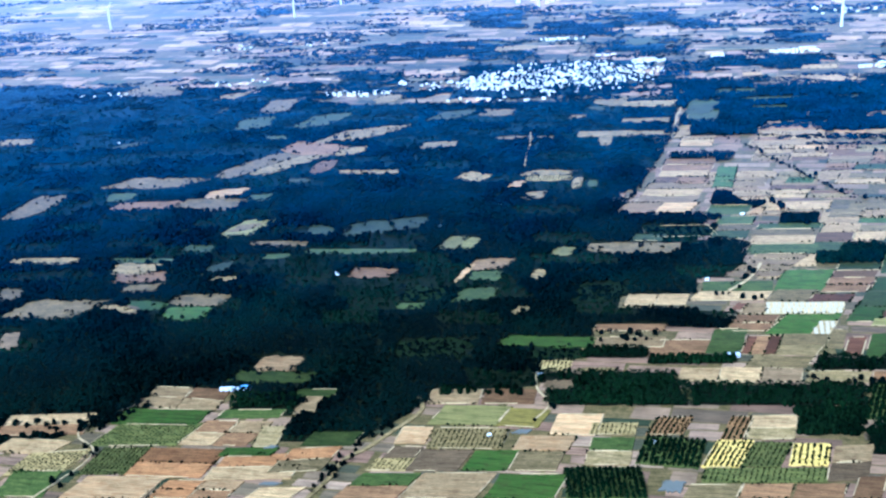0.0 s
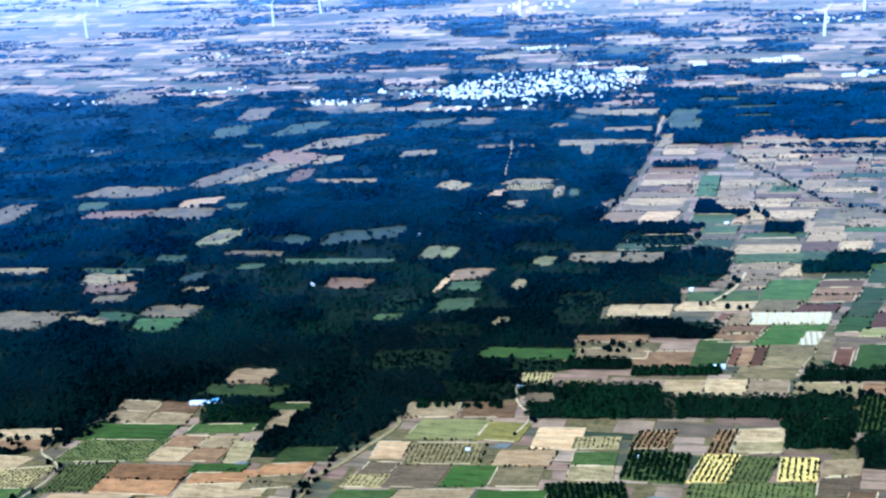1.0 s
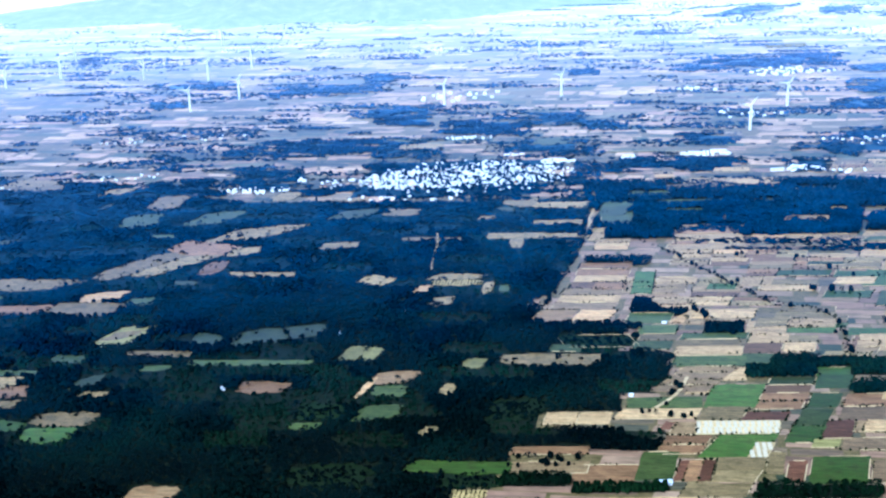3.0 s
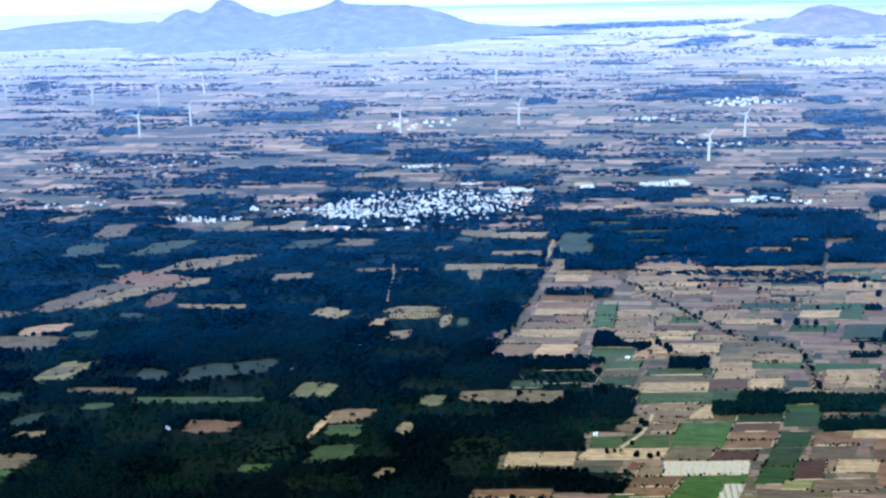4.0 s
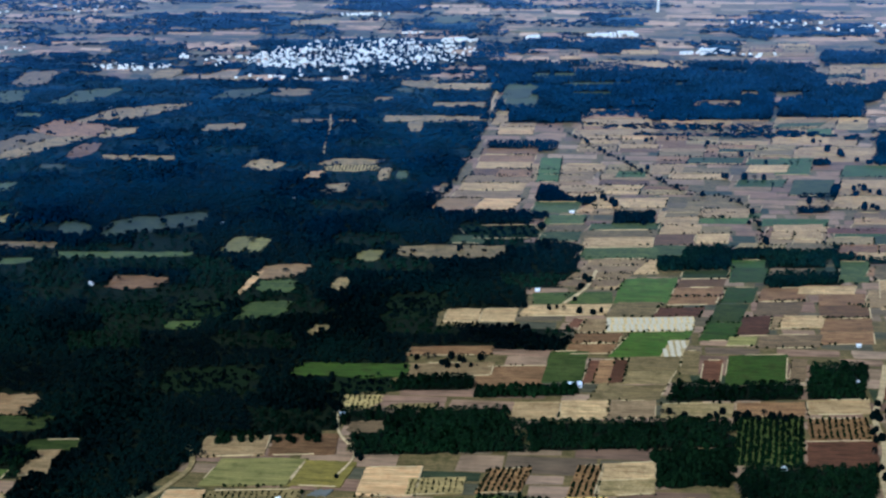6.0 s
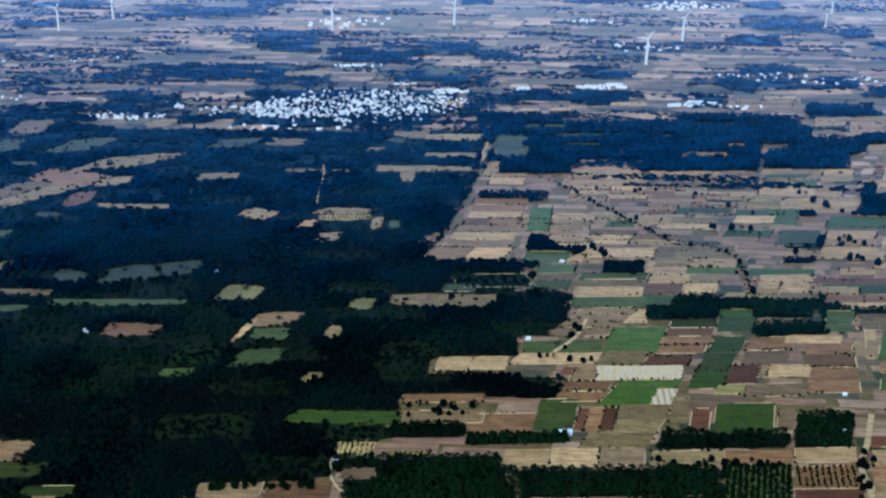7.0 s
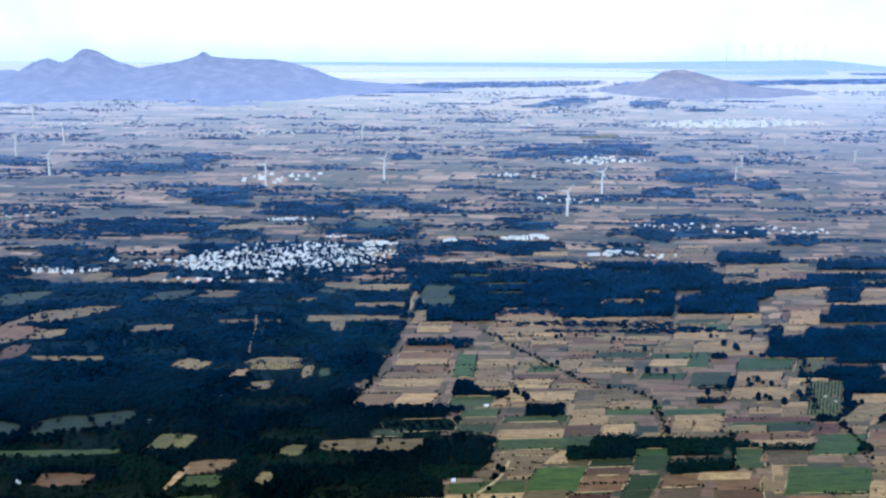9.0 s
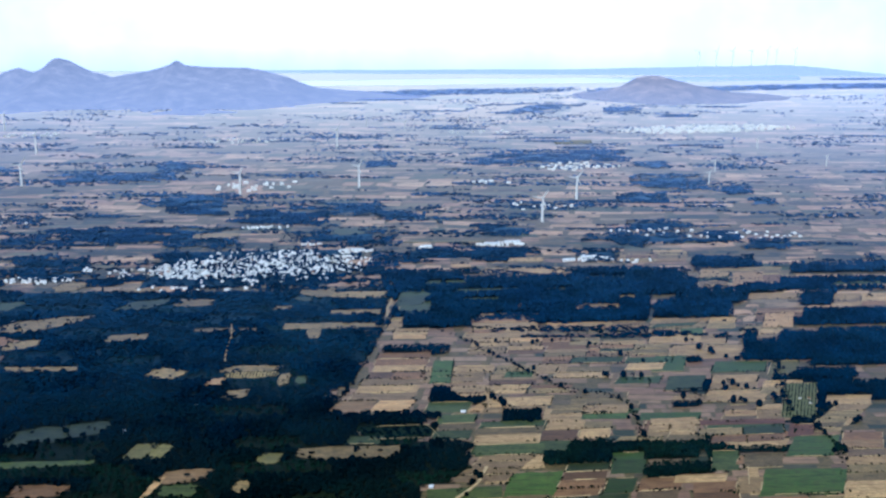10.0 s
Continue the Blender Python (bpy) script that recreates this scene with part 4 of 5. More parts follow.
def grove_blocks(px, py):
    """Which planted block each tree stands in, as a random number from 0 to 1, and how near its edge: the groves are farmed in plots too."""
    row = np.floor(py / 26.0 - 0.09 * px / 26.0 + 0.6 * np.sin(px * 0.004))
    wide = 52.0 + 34.0 * np.sin(row * 12.9898) ** 2
    across = (px + 0.32 * (py - 900.0) + 91.0 * np.sin(row * 78.233)) / wide
    col = np.floor(across)
    mark = np.sin(row * 127.1 + col * 311.7) * 43758.5453
    side = np.minimum(across - col, col + 1 - across) * wide
    return mark - np.floor(mark), side


def forest():
    bands = ((430, 800, 3.4), (800, 1050, 4.2), (1050, 1350, 5.2), (1350, 1800, 6.6))
    for y0, y1, step in bands:
        px, py = plot_points((-800, (y0 + y1) / 2, 2900, y1 - y0, 0, 0), step, 0.45)
        keep = inside(px, py, FOREST) & (px > -(py + 130) * 0.84 - 60)
        stray = rng.random(px.size) < 0.015
        ragged = rng.normal(0.8, 1.4, px.size)
        for plot in FIELD_PLOTS:
            keep &= ~in_plot(px, py, plot, ragged) | (stray & (plot[0] < -60))
        px, py = px[keep], py[keep]
        keep = np.ones(px.size, bool)
        for line, clear in ((ROAD_NORTH, 5.0), (ROAD_GROVE, 2.0)):
            for (xa, ya), (xb, yb) in zip(line, line[1:]):
                f = np.clip(((px - xa) * (xb - xa) + (py - ya) * (yb - ya)) / ((xb - xa) ** 2 + (yb - ya) ** 2), 0, 1)
                keep &= np.hypot(px - xa - f * (xb - xa), py - ya - f * (yb - ya)) > clear
        px, py = px[keep], py[keep]
        block, side = grove_blocks(px, py)
        thin = np.array([noise.noise((x * 0.012, y * 0.012, 3.1)) for x, y in zip(px, py)])
        dense = np.clip(1.25 + thin * 1.1, 0.45, 1.0) * np.where(block > 0.86, 0.55, 1.0) * np.where(side < 1.6, 0.35, 1.0)
        keep = rng.random(px.size) < dense
        px, py, thin, block = px[keep], py[keep], thin[keep], block[keep]
        kind = np.where(block > 0.80, 2, np.where(thin + rng.normal(0, 0.12, px.size) > -0.12, 0, 1))
        tall = (2.0 + step * 0.3, 3.0 + step * 0.42) if step < 5 else (2.0, 3.6)
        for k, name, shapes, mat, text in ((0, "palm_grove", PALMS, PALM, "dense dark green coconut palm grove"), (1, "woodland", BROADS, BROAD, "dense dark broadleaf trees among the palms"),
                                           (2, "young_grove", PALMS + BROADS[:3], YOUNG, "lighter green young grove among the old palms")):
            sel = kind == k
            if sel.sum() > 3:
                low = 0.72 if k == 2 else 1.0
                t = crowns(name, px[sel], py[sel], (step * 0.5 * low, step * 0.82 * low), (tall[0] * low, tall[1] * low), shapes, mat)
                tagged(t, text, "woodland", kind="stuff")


forest()


# ---- the plain beyond: parcels and tree lines, too many to count ----
def parcel_paint(name, bright, scrub):
    """Dry fields, each parcel of its own shade."""
    m, n, l = nodes_of(name)
    tc, geo = n.new("ShaderNodeTexCoord"), n.new("ShaderNodeNewGeometry")
    stops = ((0.0, (0.62, 0.38, 0.20)), (0.22, (0.45, 0.25, 0.14)), (0.40, (0.74, 0.48, 0.27)), (0.55, (0.34, 0.19, 0.11)), (0.66, (0.15, 0.14, 0.07)), (0.78, (0.55, 0.34, 0.18)), (0.92, (0.07, 0.085, 0.035)))
    c = ramp_node(n, l, geo.outputs["Random Per Island"], *((p, tuple(bright * v for v in q)) for p, q in stops))
    fine = noise_node(n, l, tc.outputs["Object"], 0.05, 6.0, 0.7)
    c = mix_node(n, l, 1.0, c, ramp_node(n, l, fine, (0.3, (0.7, 0.7, 0.7)), (0.7, (1.2, 1.2, 1.2))), "MULTIPLY")
    along = n.new("ShaderNodeMapping")
    along.inputs["Scale"].default_value = (0.03, 0.3, 1)
    l.new(tc.outputs["Object"], along.inputs["Vector"])
    c = mix_node(n, l, 1.0, c, ramp_node(n, l, noise_node(n, l, along.outputs[0], 1.0, 5.0, 0.65), (0.32, (0.5, 0.52, 0.5)), (0.5, (1.0, 1.0, 1.0)), (0.68, (1.3, 1.25, 1.2))), "MULTIPLY")
    if scrub:
        # scrub that has grown over the plots in drifts
        drift = n.new("ShaderNodeMapping")
        drift.inputs["Scale"].default_value = (0.0045, 0.016, 1)
        l.new(tc.outputs["Object"], drift.inputs["Vector"])
        cover = ramp_node(n, l, noise_node(n, l, drift.outputs[0], 1.0, 9.0, 0.68), (0.49, (0, 0, 0)), (0.56, (0.95, 0.95, 0.95)))
        c = mix_node(n, l, cover, c, (0.012 * bright, 0.022 * bright, 0.010 * bright))
    finish(n, l, c, shares=LAND_HAZE, tints=LAND_HAZE_TINTS)
    return m


def far_parcels():
    v = []
    y = 430.0
    while y < 4250:
        near = y < 1230
        d = rng.uniform(9, 19) if near else rng.uniform(13, 32) * (y / 1700)
        x = -0.84 * y - 200 + rng.uniform(0, 80)
        while x < 0.62 * y + 300:
            w = rng.uniform(18, 64) if near else rng.uniform(24, 92) * (y / 1800)
            if rng.random() < 0.86:
                k = rng.uniform(0.75, 1.0)
                s, bend = rng.uniform(-6, 6, 2), 0.3 if near else 1.6
                z = 0.05 + 0.03 * rng.random()
                v += [(x, y, z), (x + w * k, y + s[0] * bend, z), (x + w * k + d * 0.1, y + d * k, z), (x + d * 0.1 + s[1] * bend, y + d * k, z)]
            x += w
        y += d
    v = np.array(v)
    c = v.reshape(-1, 4, 3).mean(1)
    keep = ~inside(c[:, 0], c[:, 1], FOREST)
    v = v.reshape(-1, 4, 3)[keep].reshape(-1, 3)
    far = v[:, 1] > 1350
    v[far, 1] += [38 * noise.noise((x * 0.0022, y * 0.0035, 7.7)) for x, y in v[far, :2]]
    v[far, 0] += [70 * noise.noise((x * 0.0025, y * 0.0025, 1.2)) for x, y in v[far, :2]]
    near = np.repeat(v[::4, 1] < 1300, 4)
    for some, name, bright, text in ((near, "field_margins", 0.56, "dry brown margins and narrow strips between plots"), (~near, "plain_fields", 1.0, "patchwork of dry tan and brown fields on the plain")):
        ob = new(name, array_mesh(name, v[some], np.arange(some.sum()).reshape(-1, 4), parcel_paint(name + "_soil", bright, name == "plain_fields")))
        tagged(ob, text, "fields", kind="stuff")
    # hedges and tree lines
    px, py = [], []
    for k in range(110):
        yy = 1650 * math.exp(rng.uniform(0, 0.85))
        xx, w, d = rng.uniform(-0.8, 0.6) * yy, rng.uniform(30, 170) * yy / 2200, rng.uniform(6, 26) * yy / 2200
        qx, qy = plot_points((xx, yy, w, d, 0, rng.uniform(-0.12, 0.12)), 6.5, 0.5)
        keep = (np.abs(qx - xx) / w) ** 2 + (np.abs(qy - yy) / (d + 8)) ** 2 < 0.25
        px.append(qx[keep])
        py.append(qy[keep])
    yy = 1250 * np.exp(rng.uniform(0, 1.17, 130000))
    xx = rng.uniform(-0.8, 0.6, yy.size) * yy
    thick = np.array([noise.noise((x * 0.0035, y * 0.014, 5.2)) + 0.8 * noise.noise((x * 0.014, y * 0.055, 9.1)) for x, y in zip(xx, yy)])
    keep = rng.random(yy.size) < np.clip(thick * 4.0 - 0.95, 0.003, 0.9)
    px.append(xx[keep])
    py.append(yy[keep])
    px, py = np.concatenate(px), np.concatenate(py)
    keep = ~inside(px, py, FOREST)
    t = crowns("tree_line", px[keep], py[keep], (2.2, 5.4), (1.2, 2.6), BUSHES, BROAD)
    tagged(t, "dark scattered trees and hedges along field edges", "trees", kind="stuff")


far_parcels()


# ---- single trees along the near plots ----
def tree(palm=False):
    base = new("palm_tree" if palm else "tree")
    bm = bmesh.new()
    prism(bm, 0.20, 0.10, 0, 3.6, 6)
    if not palm:
        for a in (0.4, 2.5, 4.4):
            v = [bm.verts.new((0.08 * math.cos(a + s), 0.08 * math.sin(a + s), 1.8)) for s in (0, 2.1, 4.2)]
            tip = bm.verts.new((1.3 * math.cos(a), 1.3 * math.sin(a), 3.2))
            for i in range(3):
                bm.faces.new((v[i], v[(i + 1) % 3], tip))
    part("trunk", bm, BARK, base)
    q = np.array(palm_leaves(50)) if palm else broad_leaves(60, 42, 0.1)
    v = q.reshape(-1, 3) * ((2.4, 2.4, 5.0) if palm else (2.5, 2.5, 4.6))
    me = array_mesh("crown", v, np.arange(len(v)).reshape(-1, 4), PALM if palm else BROAD)
    c = new("crown", me)
    c.parent = base
    text = "single coconut palm standing at a field edge" if palm else "single dark broadleaf tree at a field edge"
    return tagged(base, text, "tree", "trees along the field edges")


def tree_lines():
    plants = [tree(False), tree(True)]
    first = [True, True]

    def put(x, y, s, palm):
        k = int(palm)
        m = pose(x, y, 0, 0, 0, random.uniform(0, 360)) @ Matrix.Diagonal((s, s, s * random.uniform(0.85, 1.2), 1))
        if first[k]:
            first[k] = False
            plants[k].matrix_basis = m
        else:
            o = copy_thing(plants[k], m)
            o.matrix_basis = m

    lines = (([(48, 1252), (74, 1205), (105, 1154), (128, 1117), (152, 1073), (191, 1071), (207, 1037), (205, 982), (204, 937)], 46, 0.7),
             ([(393, 1186), (373, 1082), (360, 1022), (372, 995), (375, 944), (364, 875)], 40, 0.7),
             ([(233, 715), (221, 679), (212, 640), (206, 605)], 16, 0.8),
             ([(-215, 589), (-230, 560), (-236, 528), (-249, 501)], 40, 0.6), ([(-480, 548), (-441, 561), (-418, 589)], 22, 0.6), ([(-507, 578), (-425, 576)], 22, 0.6),
             ([(-428, 575), (-448, 545), (-425, 520), (-432, 480)], 16, 0.7),
             ([(30, 833), (58, 896)], 10, 0.8),
             ([(-1, 829), (65, 820)], 12, 0.7),
             ([(-77, 743), (-24, 749)], 12, 0.8),
             ([(-79, 735), (-39, 735)], 9, 0.6),
             ([(-117, 652), (-99, 625), (-110, 602)], 6, 0.6),
             ([(80, 679), (177, 683)], 24, 0.8),
             ([(-36, 1460), (-49, 1223), (-79, 1047)], 36, 0.7),
             ([(76, 1229), (204, 1235)], 9, 0.8), ([(145, 1284), (241, 1160)], 9, 0.8), ([(187, 1123), (362, 1082)], 12, 1.0),
             ([(67, 1069), (110, 998)], 6, 0.9), ([(277, 1280), (345, 1165)], 9, 1.1), ([(250, 1062), (359, 1037)], 10, 1.0))
    for pts, count, size in lines:
        seg = [math.dist(a, b) for a, b in zip(pts, pts[1:])]
        for k in range(count):
            s = random.uniform(0, sum(seg))
            for i, g in enumerate(seg):
                if s <= g or i == len(seg) - 1:
                    break
                s -= g
            (x0, y0), (x1, y1) = pts[i], pts[i + 1]
            f = min(1.0, s / g)
            put(x0 + (x1 - x0) * f + random.gauss(0, 3), y0 + (y1 - y0) * f + random.gauss(0, 3), size * random.uniform(0.7, 1.3), random.random() < 0.3)


tree_lines()


def hedges():
    """Low growth along the bunds between the plots."""
    px, py = [], []
    for cx, cy, w, d, lean, slope in FIELD_PLOTS:
        for side in range(4):
            if random.random() < 0.6:
                continue
            long = w if side % 2 == 0 else d
            s = np.arange(-0.5, 0.5, random.uniform(2.2, 7.0) / long)
            s = s + rng.uniform(-0.4, 0.4, s.size) * 4 / long
            keep = np.array([noise.noise((cx * 0.1 + t * long * 0.06, cy * 0.1, side * 3.3)) for t in s]) > -0.05
            s = s[keep]
            u, v = ((s, -0.5), (0.5 + 0 * s, s), (s, 0.5), (-0.5 + 0 * s, s))[side]
            x = u * w + lean * v
            px.append(cx + x)
            py.append(cy + v * d + slope * x + rng.uniform(-0.8, 0.8, s.size))
    for pts, thick in (([(12, 1293), (48, 1252), (74, 1205), (105, 1154), (128, 1117), (152, 1073), (191, 1071), (207, 1037), (205, 982), (204, 937)], 190), ([(393, 1186), (373, 1082), (360, 1022), (372, 995), (375, 944), (364, 875)], 150), ([(-36, 1460), (-49, 1223), (-79, 1047)], 160)):
        seg = np.array([math.dist(a, b) for a, b in zip(pts, pts[1:])])
        k = rng.choice(len(seg), thick, p=seg / seg.sum())
        f, p = rng.random(thick), np.array(pts)
        q = p[k] * (1 - f[:, None]) + p[k + 1] * f[:, None] + rng.normal(0, 1.6, (thick, 2))
        px.append(q[:, 0])
        py.append(q[:, 1])
    px, py = np.concatenate(px), np.concatenate(py)
    tagged(crowns("hedge", px, py, (0.5, 1.5), (0.6, 2.2), BUSHES, GROVE), "low dark bushes along the bunds between plots", "bushes", kind="stuff")


hedges()


def bunds():
    """Pale earth banks along some sides of the open plots."""
    v = []
    for k, (cx, cy, w, d, lean, slope) in enumerate(FIELD_PLOTS):
        if cx < -60 and cy > 640:
            continue
        top = 0.16 + 0.0014 * (k + 1)
        corner = []
        for a, c in ((-0.5, -0.5), (0.5, -0.5), (0.5, 0.5), (-0.5, 0.5)):
            x = a * w + lean * c
            corner.append(np.array((cx + x, cy + c * d + slope * x)))
        for p, q in zip(corner, corner[1:] + corner[:1]):
            if random.random() < 0.62:
                continue
            g = q - p
            long = np.hypot(*g)
            a, c = sorted((random.uniform(-0.02, 0.35), random.uniform(0.6, 1.02)))
            side = np.array((-g[1], g[0])) / long * random.uniform(0.22, 0.5)
            p, q = p + g * a, p + g * c
            if any(in_plot(*((p + q) / 2), other) for other in FIELD_PLOTS[k + 1:]):
                continue
            v += [(*(p - side), top), (*(q - side), top), (*(q + side * 0.3), top + 0.35), (*(p + side * 0.3), top + 0.35),
                  (*(p + side * 0.3), top + 0.35), (*(q + side * 0.3), top + 0.35), (*(q + side * 1.4), top), (*(p + side * 1.4), top)]
    v = np.array(v)
    tagged(new("bund", array_mesh("bund", v, np.arange(len(v)).reshape(-1, 4), TRACK)), "low pale earth banks along the edges of plots", "banks", kind="stuff")


bunds()


# ---- tracks ----
def smooth_line(pts, parts=6):
    """A curve through all the points."""
    p = [Vector(q) for q in (pts[0], *pts, pts[-1])]
    out = []
    for a, b, c, d in zip(p, p[1:], p[2:], p[3:]):
        for k in range(parts):
            t = k / parts
            out.append(0.5 * (2 * b + (c - a) * t + (2 * a - 5 * b + 4 * c - d) * t * t + (3 * b - 3 * c + d - a) * t ** 3))
    return [tuple(q) for q in out] + [tuple(pts[-1])]


def track(name, label, pts, width, material=TRACK):
    bm = bmesh.new()
    rows = []
    pts = smooth_line(pts)
    for i, (x, y) in enumerate(pts):
        (xa, ya), (xb, yb) = pts[max(0, i - 1)], pts[min(len(pts) - 1, i + 1)]
        g = math.dist((xa, ya), (xb, yb))
        nx, ny = -(yb - ya) / g * width / 2, (xb - xa) / g * width / 2
        rows.append([bm.verts.new((x + s * nx, y + s * ny, z)) for s, z in ((1, -0.1), (0.9, 1.0), (-0.9, 1.0), (-1, -0.1))])
    for a, c in zip(rows, rows[1:]):
        for k in range(3):
            bm.faces.new((a[k], c[k], c[k + 1], a[k + 1]))
    me = bpy.data.meshes.new(name)
    bm.to_mesh(me)
    bm.free()
    me.materials.append(material)
    tagged(new(name, me), label, "road", kind="structure")


track("road_north", "pale dirt road between the groves", ROAD_NORTH, 3)
track("road_grove", "narrow pale dirt track through the palm grove", ROAD_GROVE, 1.6)
track("road_east", "pale dirt track along a ditch", [(247, 754), (233, 715), (221, 686), (218, 653), (208, 622), (204, 589)], 4)
track("road_west", "winding pale dirt track between plots", [(-428, 591), (-446, 570), (-454, 553), (-450, 541), (-431, 528), (-427, 510), (-434, 488), (-442, 465), (-452, 440)], 1.5)
track("road_plots", "narrow dirt path between the plots", [(-119, 675), (-115, 649), (-102, 626), (-110, 602)], 1.6)
track("dry_stream", "pale dry stream bed with stones and bushes", [(-205, 629), (-197, 606), (-212, 575), (-224, 552), (-236, 536), (-240, 511), (-247, 489), (-252, 468)], 3.6, SOIL["fallow"])
track("road_farm", "narrow dirt path beside the groves", [(58, 896), (48, 863), (29, 834)], 3)


# ---- houses ----
def house(w, d, h, roof, wall, name="house", label="small whitewashed flat-roofed house in the village"):
    base = new(name)
    bm = bmesh.new()
    box(bm, -w / 2, w / 2, -d / 2, d / 2, 0, h)
    part("wall", bm, wall, base)
    bm = bmesh.new()
    if roof == "flat":
        box(bm, -w / 2 - 0.2, w / 2 + 0.2, -d / 2 - 0.2, d / 2 + 0.2, h, h + 0.2)
        for x0, x1, y0, y1 in ((-w / 2 - 0.2, w / 2 + 0.2, -d / 2 - 0.2, -d / 2), (-w / 2 - 0.2, w / 2 + 0.2, d / 2, d / 2 + 0.2), (-w / 2 - 0.2, -w / 2, -d / 2, d / 2), (w / 2, w / 2 + 0.2, -d / 2, d / 2)):
            box(bm, x0, x1, y0, y1, h + 0.2, h + 0.7)
        part("roof", bm, ROOF if wall is CREAM else WHITE, base)
    else:
        v = [bm.verts.new(p) for p in ((-w / 2 - 0.4, -d / 2 - 0.4, h), (w / 2 + 0.4, -d / 2 - 0.4, h), (w / 2 + 0.4, d / 2 + 0.4, h), (-w / 2 - 0.4, d / 2 + 0.4, h), (-w / 2 - 0.4, 0, h + d * 0.28), (w / 2 + 0.4, 0, h + d * 0.28))]
        for f in ((0, 1, 5, 4), (2, 3, 4, 5), (0, 4, 3), (1, 2, 5), (3, 2, 1, 0)):
            bm.faces.new([v[k] for k in f])
        part("roof", bm, {"tile": TILE, "sheet": SHEET, "blue": BLUE}[roof], base, "pitched roof")
    bm = bmesh.new()
    box(bm, -0.5, 0.5, -d / 2 - 0.05, -d / 2 + 0.05, 0, 2.0)
    part("door", bm, DARK, base)
    for x in (-w * 0.32, w * 0.32):
        bm = bmesh.new()
        box(bm, x - 0.5, x + 0.5, -d / 2 - 0.04, -d / 2 + 0.06, h * 0.4, h * 0.4 + 1.1)
        part("window", bm, DARK, base)
    return tagged(base, label, "house", "village houses")


def settle():
    kinds = [house(5.5, 4.5, 3.2, "flat", WHITE), house(7.5, 5.0, 4.6, "flat", WHITE, label="two-storey whitewashed house with a roof parapet"), house(6.5, 4.5, 2.8, "sheet", WHITE, label="white house with a pale sheet metal roof"),
             house(6.0, 5.0, 3.4, "flat", CREAM, label="cream house with a grey concrete roof"), house(6.0, 4.5, 2.8, "tile", CREAM, label="small house with a brown clay tile roof")]
    used = set()

    def put(k, x, y, s=1.0):
        m = pose(x, y, 0, 0, 0, random.choice((0, 8, -12, 90, 20)) + random.uniform(-6, 6)) @ Matrix.Diagonal((s, s, s, 1))
        if k in used:
            copy_thing(kinds[k], m).matrix_basis = m
        else:
            used.add(k)
            kinds[k].matrix_basis = m

    def cluster(cx, cy, rx, ry, count, tilt=0.0, s=1.0, joined=False):
        done, bm = [], bmesh.new()
        if joined and cy < 2600 and s >= 1.2:
            s *= 0.68
        for k in range(count * 30):
            a, r = random.uniform(0, 2 * math.pi), math.sqrt(random.random()) * random.uniform(0.8, 1.0)
            x = cx + rx * r * math.cos(a)
            y = cy + ry * r * math.sin(a) + tilt * (x - cx)
            tight = 3.6 if joined else 5.4
            if any(abs(x - p) < tight * s and abs(y - q) < (tight + 0.8) * s for p, q in done):
                continue
            done.append((x, y))
            if joined:
                w, d, h = random.uniform(3.5, 8) * s, random.uniform(3.5, 6) * s, random.uniform(2.2, 4.2) * s
                box(bm, x - w / 2, x + w / 2, y - d / 2, y + d / 2, -0.1, h)
                box(bm, x - w / 2 - 0.3, x + w / 2 + 0.3, y - d / 2 - 0.3, y + d / 2 + 0.3, h, h + 0.35)
                box(bm, x - w * 0.3, x, y - d * 0.3, y + d * 0.2, h + 0.35, h + 0.35 + 1.6 * s * random.random())
            else:
                put(random.choices(range(5), (5, 3, 2, 3, 2))[0], x, y, s * random.uniform(0.75, 1.3))
            if len(done) >= count:
                break
        if joined:
            tagged(part("far_houses", bm, WHITE, None), "far white village houses on the plain", "houses", kind="stuff")
        else:
            bm.free()

    cluster(-280, 1560, 98, 52, 150, 0.12, 0.66)
    cluster(-184, 1585, 88, 66, 90, 0.12, 0.66)
    cluster(-280, 1560, 104, 60, 400, 0.12, 0.6, joined=True)
    cluster(-189, 1590, 92, 72, 320, 0.12, 0.6, joined=True)
    cluster(-219, 1575, 160, 108, 190, 0.12, 0.6, joined=True)
    cluster(-107, 1590, 46, 60, 40, 0.1, 0.55, joined=True)
    cluster(-398, 1534, 40, 26, 22, 0.1, 0.6)
    cluster(-306, 1452, 90, 14, 14, 0.05, 0.7, joined=True)
    cluster(-520, 1497, 62, 20, 40, 0.08, 0.55, joined=True)
    cluster(-97, 1667, 34, 14, 20, 0.05, 0.7, joined=True)
    cluster(14, 1689, 16, 10, 8, 0.0, 0.7, joined=True)
    cluster(129, 1715, 46, 14, 24, 0.05, 0.7, joined=True)
    cluster(250, 1621, 40, 18, 18, 0.2, 0.7, joined=True)
    cluster(469, 1789, 190, 34, 46, -0.08, 0.7, joined=True)
    cluster(-462, 1552, 10, 5, 3, 0.0, 0.9, joined=True)
    cluster(-245, 1830, 42, 12, 14, 0.2, 0.6, joined=True)
    cluster(345, 2450, 75, 60, 26, 0.2, 1.15, joined=True)
    cluster(790, 3075, 270, 80, 240, 0.2, 1.25, joined=True)
    cluster(-320, 2200, 90, 60, 22, 0.3, 1.1, joined=True)
    cluster(-980, 2910, 80, 40, 22, 0.2, 0.95, joined=True)
    cluster(-430, 2820, 120, 40, 24, 0.1, 0.95, joined=True)
    cluster(-780, 1830, 150, 30, 16, 0.2, 0.55, joined=True)
    cluster(-760, 1560, 90, 25, 16, 0.3, 0.5, joined=True)
    cluster(-950, 1500, 60, 20, 12, 0.0, 0.5, joined=True)
